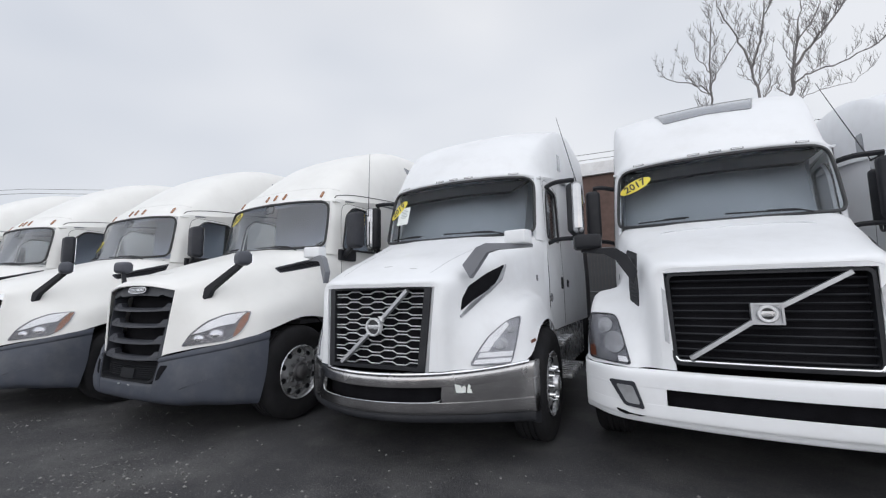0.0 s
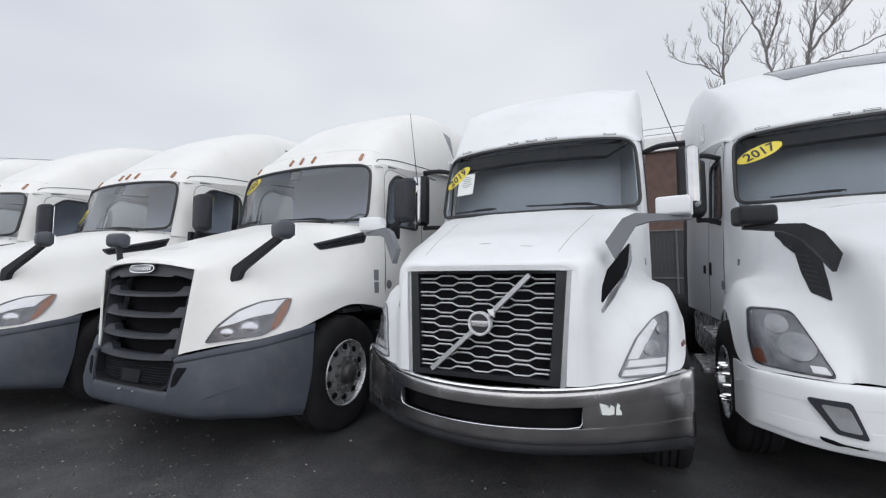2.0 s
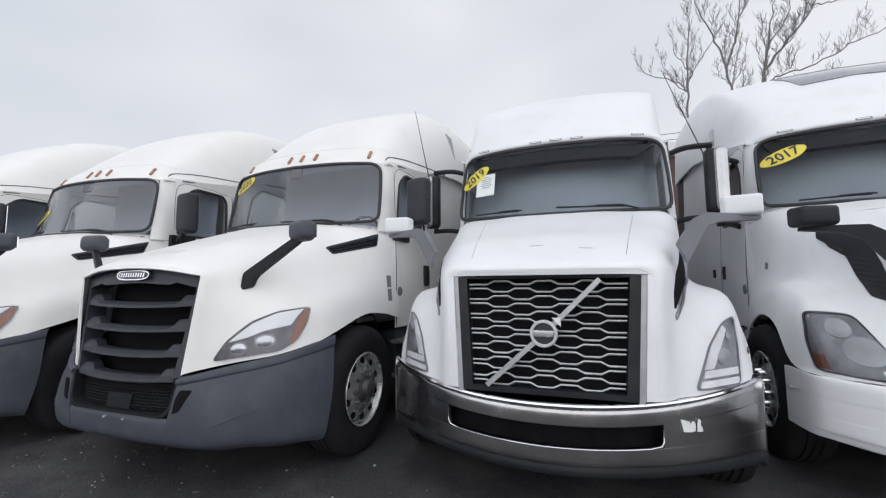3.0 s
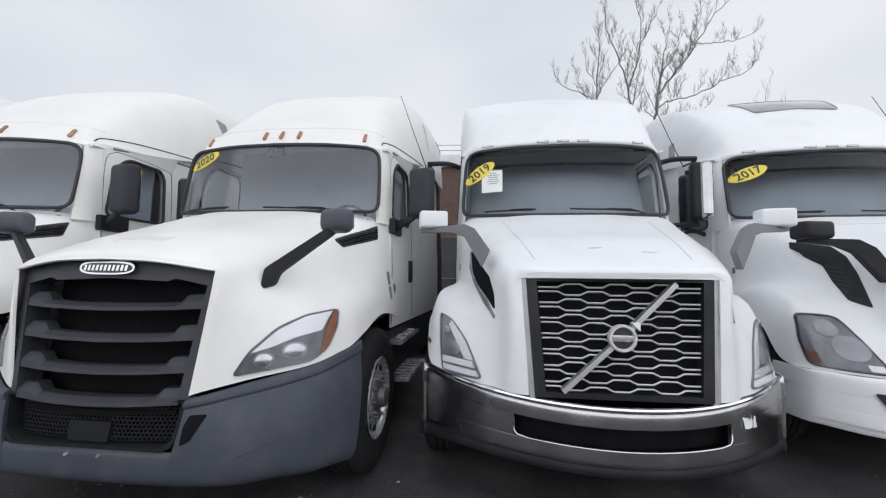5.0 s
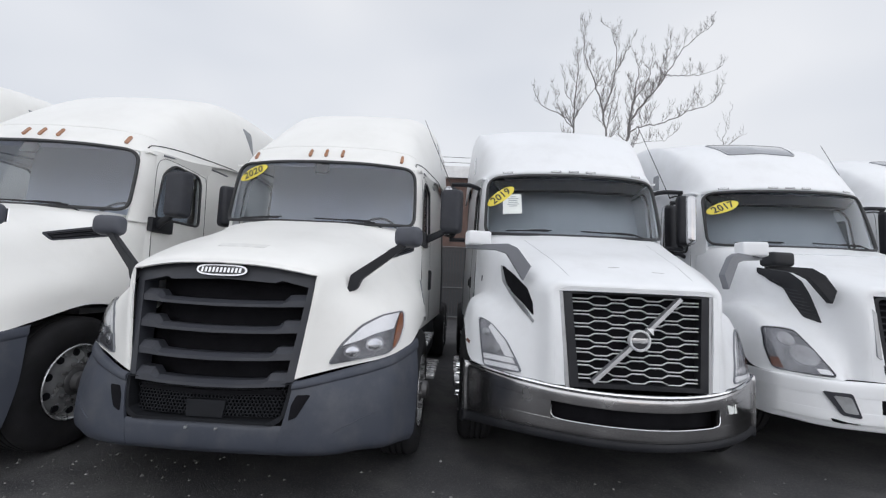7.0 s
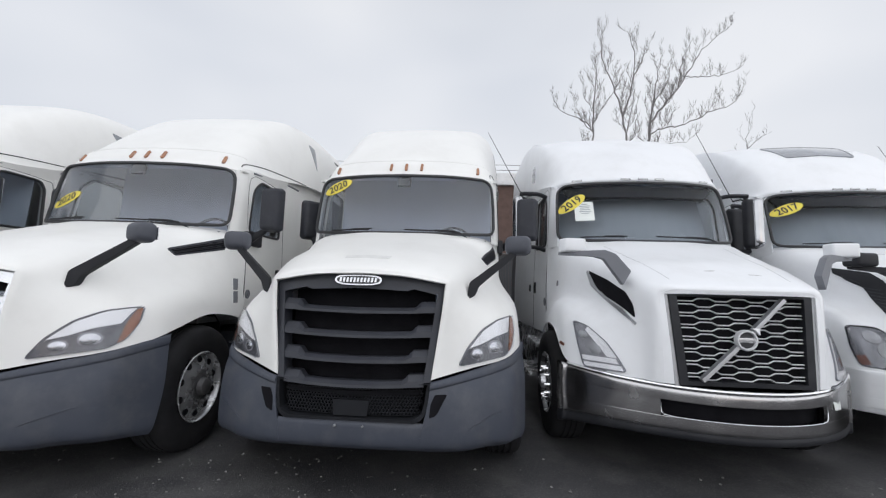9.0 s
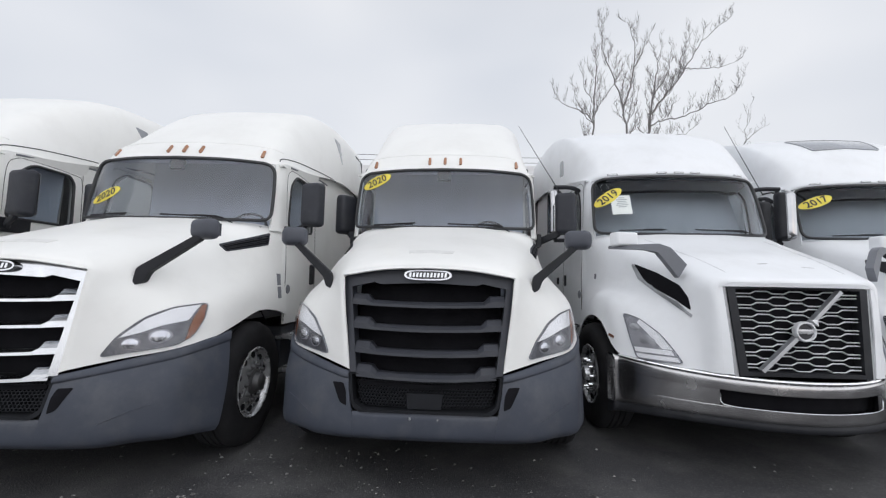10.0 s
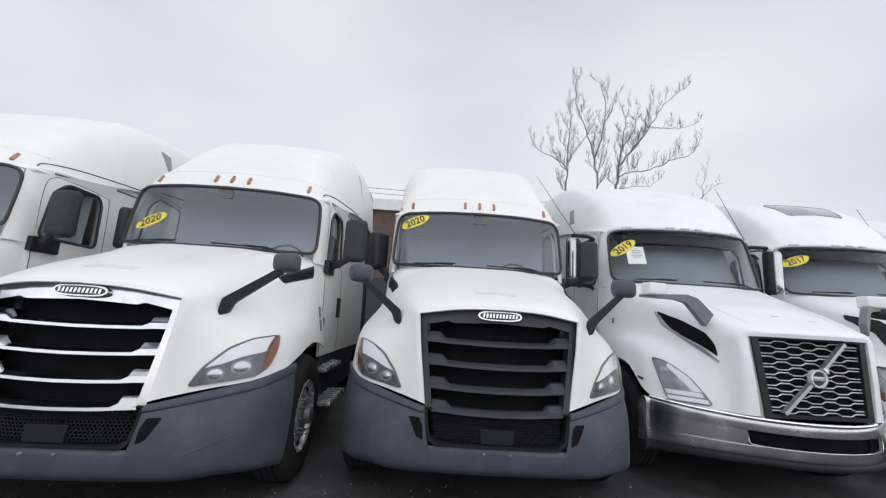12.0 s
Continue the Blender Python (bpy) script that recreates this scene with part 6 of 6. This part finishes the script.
bmesh.ops.recalc_face_normals(bm, faces=bm.faces[:])
if bm.faces[:][0].normal.z < 0:
    bmesh.ops.reverse_faces(bm, faces=bm.faces[:])
ground = part("ground", bm, ASPHALT)
tagged(ground, "dark worn asphalt yard with pale scuffs", "ground", kind="structure")

rng = random.Random(7)
verts, faces = [], []
spots = [(rng.uniform(-7, 8), rng.gauss(-1.3, 0.6), rng.uniform(0.15, 0.7)) for _ in range(70)]
for i in range(18000):
    sx, sy, sr = spots[int(70 * rng.random() ** 1.5)]
    x, y = (rng.gauss(sx, sr), rng.gauss(sy, sr * 0.7)) if rng.random() < 0.75 else (rng.uniform(-7, 8), rng.gauss(-0.9, 1.3))
    if y > 3 or y < -4.5:
        continue
    r = 0.0028 + 0.013 * rng.random() ** 5
    k = len(verts)
    a = rng.uniform(0, 6.3)
    z = 0.012 * noise.noise(Vector((x * 0.5, y * 0.5, 0)))
    for j in range(4):
        b = a + j * math.pi / 2 + rng.uniform(-0.4, 0.4)
        q = r * rng.uniform(0.7, 1.4)
        verts.append((x + q * math.cos(b), y + q * math.sin(b), z + r * 0.15))
    verts.append((x + rng.uniform(-0.3, 0.3) * r, y + rng.uniform(-0.3, 0.3) * r, z + r * rng.uniform(0.6, 1.0)))
    faces += [(k + j, k + (j + 1) % 4, k + 4) for j in range(4)]
for i in range(160):
    x, y, r, k = rng.uniform(-5, 7), rng.uniform(-2.2, 0.0), rng.uniform(0.005, 0.013), len(verts)
    z = 0.012 * noise.noise(Vector((x * 0.5, y * 0.5, 0)))
    for j in range(6):
        b = j * math.pi / 3 + rng.uniform(-0.4, 0.4)
        verts.append((x + r * rng.uniform(0.4, 1.5) * math.cos(b), y + r * rng.uniform(0.4, 1.0) * math.sin(b), z + 0.003))
    verts.append((x, y, z + 0.008))
    faces += [(k + j, k + (j + 1) % 6, k + 6) for j in range(6)]
me = bpy.data.meshes.new("gravel")
me.from_pydata(verts, [], faces)
me.materials.append(GRAVEL)
gravel = tagged(new("gravel", me), "loose pale grit scattered on the asphalt", "gravel", kind="stuff")

# ---- the row of tractors ----
ROW = [
    ("cascade", 0.025, 0.05, 0.0), ("cascade", -2.66, -0.365, 2.2), ("cascade", -5.45, -0.83, 2.0), ("cascade", -8.25, -1.30, 2.0),
    ("slash", 2.742, 0.42, 0.6), ("slash", 5.42, 0.95, -1.5), ("slash", 8.2, 1.45, -1.0),
]
place = [pose(x, y, 0, 0, 0, turn) for _, x, y, turn in ROW]
tractor_grey = bar_grille_tractor(PAINT_WARM, "white sleeper tractor with slate grey bar grille and bumper", False, "2020", (-0.755, 2.508, 24), antenna=True)
tractor_grey.matrix_world = place[0]
tractor_chrome = bar_grille_tractor(PAINT_WARM, "white sleeper tractor with chrome bar grille and grey bumper", True, "2020", (-0.66, 2.21, 24))
tractor_chrome.matrix_world = place[1]
tractor_far = bar_grille_tractor(PAINT_WARM, "white sleeper tractor with grey bumper, parked next in the row", False)
tractor_far.matrix_world = place[2]
copy_thing(tractor_far, place[3])
tractor_wavy = diagonal_bar_tractor(PAINT_COOL, "white sleeper tractor with wavy bright grille and chrome bumper", True, "2019", (-0.795, 2.43, 36), notice=True)
tractor_wavy.matrix_world = place[4]
tractor_old = diagonal_bar_tractor(PAINT_COOL, "older white sleeper tractor with black grille and skylight", False, "2017", (-0.765, 2.515, 22))
tractor_old.matrix_world = place[5]
tractor_end = diagonal_bar_tractor(PAINT_COOL, "white sleeper tractor with black grille at the end of the row", False)
tractor_end.matrix_world = place[6]

# ---- fence, brick building, wires and bare trees behind ----
BRICK = material("red_brown_brick", (0.100, 0.062, 0.052), 0.85, vary=0.2, scale=3, dirt=(0.10, 0.07, 0.06), dirt_amount=0.5, bump=0.3, bump_scale=25)
CORNICE = material("white_painted_cornice", (0.75, 0.75, 0.76), 0.7, vary=0.06, scale=2, dirt=(0.4, 0.38, 0.36), dirt_amount=0.3)
SLAT = material("dark_fence_slat", (0.032, 0.034, 0.038), 0.6, vary=0.2, scale=4)
GALV = material("galvanised_steel", (0.13, 0.135, 0.14), 0.6, metal=0.3, vary=0.15, scale=9)
BARK = material("grey_bark", (0.17, 0.16, 0.16), 0.9, vary=0.3, scale=5, bump=0.5, bump_scale=30)
WIRE = material("black_cable", (0.02, 0.02, 0.02), 0.6, vary=0.1, scale=5)

bm = bmesh.new()
box(bm, -14, 20, 21, 34, 0, 7.7, 0.02)
building = part("brick_building", bm, BRICK, None)
tagged(building, "long red-brown brick building behind the fence", "building")
bm = bmesh.new()
box(bm, -14.2, 20.2, 20.8, 34.2, 7.704, 8.4, 0.03)
part("cornice", bm, CORNICE, building, "white cornice band along the roof edge")

fence = tagged(new("fence"), "chain link fence with dark privacy slats", "fence")
bm = bmesh.new()
box(bm, -0.0595, 0.0595, -0.008, 0.008, 0.12, 3.05)
slat_mesh = part("slat", bm, SLAT, fence)
slat_mesh.location = (-5.0, 15, 0)
for k in range(1, 110):
    o = new("slat", slat_mesh.data)
    o.parent = fence
    o.location = (-5.0 + k * 0.125, 15, 0)
for k in range(5):
    bm = bmesh.new()
    tube(bm, [(-5.0 + k * 3.4, 14.95, 0), (-5.0 + k * 3.4, 14.95, 3.15)], 0.035, 8)
    part("post", bm, GALV, fence)
for z in (0.12, 1.35, 3.08):
    bm = bmesh.new()
    tube(bm, [(-5.1, 14.96, z), (8.8, 14.96, z)], 0.024, 6)
    part("rail", bm, GALV, fence)

for x, y in ((30, 20.1), (-10, 20.1), (-90, -17.1)):
    pole = tagged(new("utility_pole"), "weathered timber utility pole with a cross arm", "utility pole", "utility poles")
    pole.location = (x, y, 0)
    bm = bmesh.new()
    tube(bm, [(0, 0, 0), (0, 0, 4.5), (0, 0, 9.05)], 0.15, 10, 0.10)
    part("shaft", bm, BARK, pole)
    bm = bmesh.new()
    box(bm, -0.9, 0.9, -0.16, -0.04, 8.35, 8.46, 0.01)
    part("cross_arm", bm, BARK, pole)
for dz in (0.0, 0.30):
    bm = bmesh.new()
    poles = [Vector((70, 20, 8.5)), Vector((30, 20, 8.5)), Vector((-10, 20, 8.6)), Vector((-33, 9.5, 8.7)), Vector((-60, -3, 8.8)), Vector((-90, -17, 8.8))]
    line = []
    for a, b in zip(poles, poles[1:]):
        line += [a.lerp(b, k / 8) + Vector((0, 0, dz - 0.3 * math.sin(math.pi * k / 8))) for k in range(8)]
    tube(bm, line, 0.014, 5)
    cable = part("overhead_cable", bm, WIRE, None)
    tagged(cable, "black overhead power cable above the yard", "cable", "overhead cables")


def limb(bm, rng, pts, r0, r1, depth, spread, twig):
    """A tapered, slightly crooked branch along pts, with upswept side branches that split again."""
    line = spline(pts, 5)
    reach = (line[-1] - line[0]).length
    for q in line[1:-1]:
        q += Vector((rng.uniform(-1, 1), rng.uniform(-1, 1), rng.uniform(-1, 1))) * min(0.07, 0.035 * reach)
    tube(bm, line, r0 * 0.5, 5 if r0 > 0.05 else 3, r1 * 0.5)
    if depth == 0:
        return
    length = sum((b - a).length for a, b in zip(line, line[1:]))
    count = max(3, int(length / twig))
    for i in range(count):
        t = 0.10 + 0.90 * (i + rng.random()) / count
        k = min(len(line) - 2, int(t * (len(line) - 1)))
        q = line[k].lerp(line[k + 1], min(1.0, t * (len(line) - 1) - k))
        d = (line[k + 1] - line[k]).normalized()
        side = Vector((rng.uniform(-1, 1), rng.uniform(-1, 1), rng.uniform(0.0, 0.6)))
        way = (d * 0.65 + side.normalized() * spread + Vector((0, 0, 0.30))).normalized()
        size = min(1.7, length * rng.uniform(0.14, 0.34)) * (1.12 - 0.5 * t) if depth > 1 else rng.uniform(0.18, 0.5)
        tip = q + (way + Vector((rng.uniform(-0.15, 0.15), rng.uniform(-0.15, 0.15), 0.35))).normalized() * size
        mid = q + way * size * 0.5
        r = max(0.017, (r0 + (r1 - r0) * t) * 0.38)
        limb(bm, rng, [q, mid, tip], r, max(0.011, r * 0.5), depth - 1, spread, twig * 0.45)


def bare_tree(label, seed, limbs, at, depth=3, twig=0.5):
    tree = tagged(new("bare_tree"), label, "tree", "bare trees behind the yard")
    tree.location = at
    rng = random.Random(seed)
    bm = bmesh.new()
    tube(bm, spline([(0, 0, 0), (0.08, 0, 3), limbs[0][0][0]], 5), limbs[0][1] * 1.5, 10, limbs[0][1])
    part("trunk", bm, BARK, tree)
    for pts, r0, r1 in limbs:
        bm = bmesh.new()
        limb(bm, rng, [Vector(p) for p in pts], r0, r1, depth, 0.75, twig)
        part("limb", bm, BARK, tree)


bare_tree("slim leafless tree with upswept twigs", 3, [
    ([(0, 0, 10), (0.0, 0.1, 12.4), (0.18, 0, 15.8), (0.3, 0.2, 18.0)], 0.15, 0.03),
    ([(0.0, 0, 12.4), (-0.25, 0, 13.1), (-1.5, 0.2, 13.9), (-2.4, 0.3, 14.6), (-2.7, 0.3, 15.6)], 0.09, 0.02),
    ([(0.0, 0, 13.2), (0.4, -0.1, 14.0), (1.25, -0.2, 15.2), (2.1, -0.2, 15.9)], 0.07, 0.02),
    ([(0.05, 0, 14.0), (-0.5, 0.2, 15.2), (-0.6, 0.3, 16.8)], 0.06, 0.02),
    ([(0.0, 0, 12.6), (-1.0, -0.3, 13.7), (-1.5, -0.3, 15.2)], 0.06, 0.02),
], (8.83, 25, 0))
bare_tree("forked leafless tree with fine twigs", 5, [
    ([(0, 0, 10), (0.0, 0, 12.2), (-0.3, 0, 14.0), (-0.9, 0.1, 16.4), (-1.45, 0.2, 18.2), (-1.55, 0.2, 20.4)], 0.16, 0.025),
    ([(-0.2, 0, 13.6), (0.15, -0.1, 14.8), (0.55, 0, 16.4), (0.66, 0.1, 18.5), (0.28, 0.2, 20.1)], 0.12, 0.025),
    ([(0.6, 0, 16.7), (1.4, 0.1, 18.2), (1.9, 0.2, 19.4)], 0.06, 0.02),
    ([(-0.05, 0, 12.6), (0.6, 0.2, 13.6), (0.9, 0.2, 15.0)], 0.05, 0.02),
], (11.03, 25, 0))
bare_tree("broad leafless tree with long leaning limbs", 11, [
    ([(0, 0, 10), (0.0, 0, 11.3), (0.26, 0, 13.6), (0.62, 0.1, 15.7), (1.1, 0.2, 18.0)], 0.22, 0.03),
    ([(0.25, 0, 13.3), (1.0, 0.1, 14.4), (1.7, 0.2, 15.2), (2.8, 0.3, 16.7), (3.9, 0.3, 18.6), (6.0, 0.3, 20.5)], 0.15, 0.025),
    ([(2.2, 0.2, 15.9), (2.6, 0.2, 18.0), (3.4, 0.3, 19.5)], 0.07, 0.02),
    ([(0.15, 0, 12.3), (0.9, 0, 12.8), (2.4, -0.2, 13.1), (4.1, -0.3, 13.95), (5.45, -0.3, 14.5), (6.4, -0.3, 15.9)], 0.10, 0.025),
    ([(2.6, 0.2, 16.6), (3.65, -0.1, 16.5), (4.9, -0.2, 16.5), (6.3, -0.2, 17.2)], 0.07, 0.02),
    ([(0.4, 0, 14.5), (1.5, 0.3, 16.4), (2.0, 0.4, 18.4)], 0.08, 0.02),
    ([(0.0, 0, 11.4), (1.2, 0.1, 11.8), (2.6, 0.2, 12.0), (3.6, 0.3, 12.9)], 0.05, 0.02),
], (12.44, 25, 0))
bare_tree("small leafless tree top above the roofs", 17, [
    ([(0, 0, 8), (0.0, 0, 10), (0.1, 0, 11.8), (0.4, 0, 13.6)], 0.08, 0.02),
    ([(0, 0, 11.2), (0.9, 0, 12.1), (1.7, 0, 12.6)], 0.05, 0.015),
], (18.7, 25, 0), 2, 0.5)
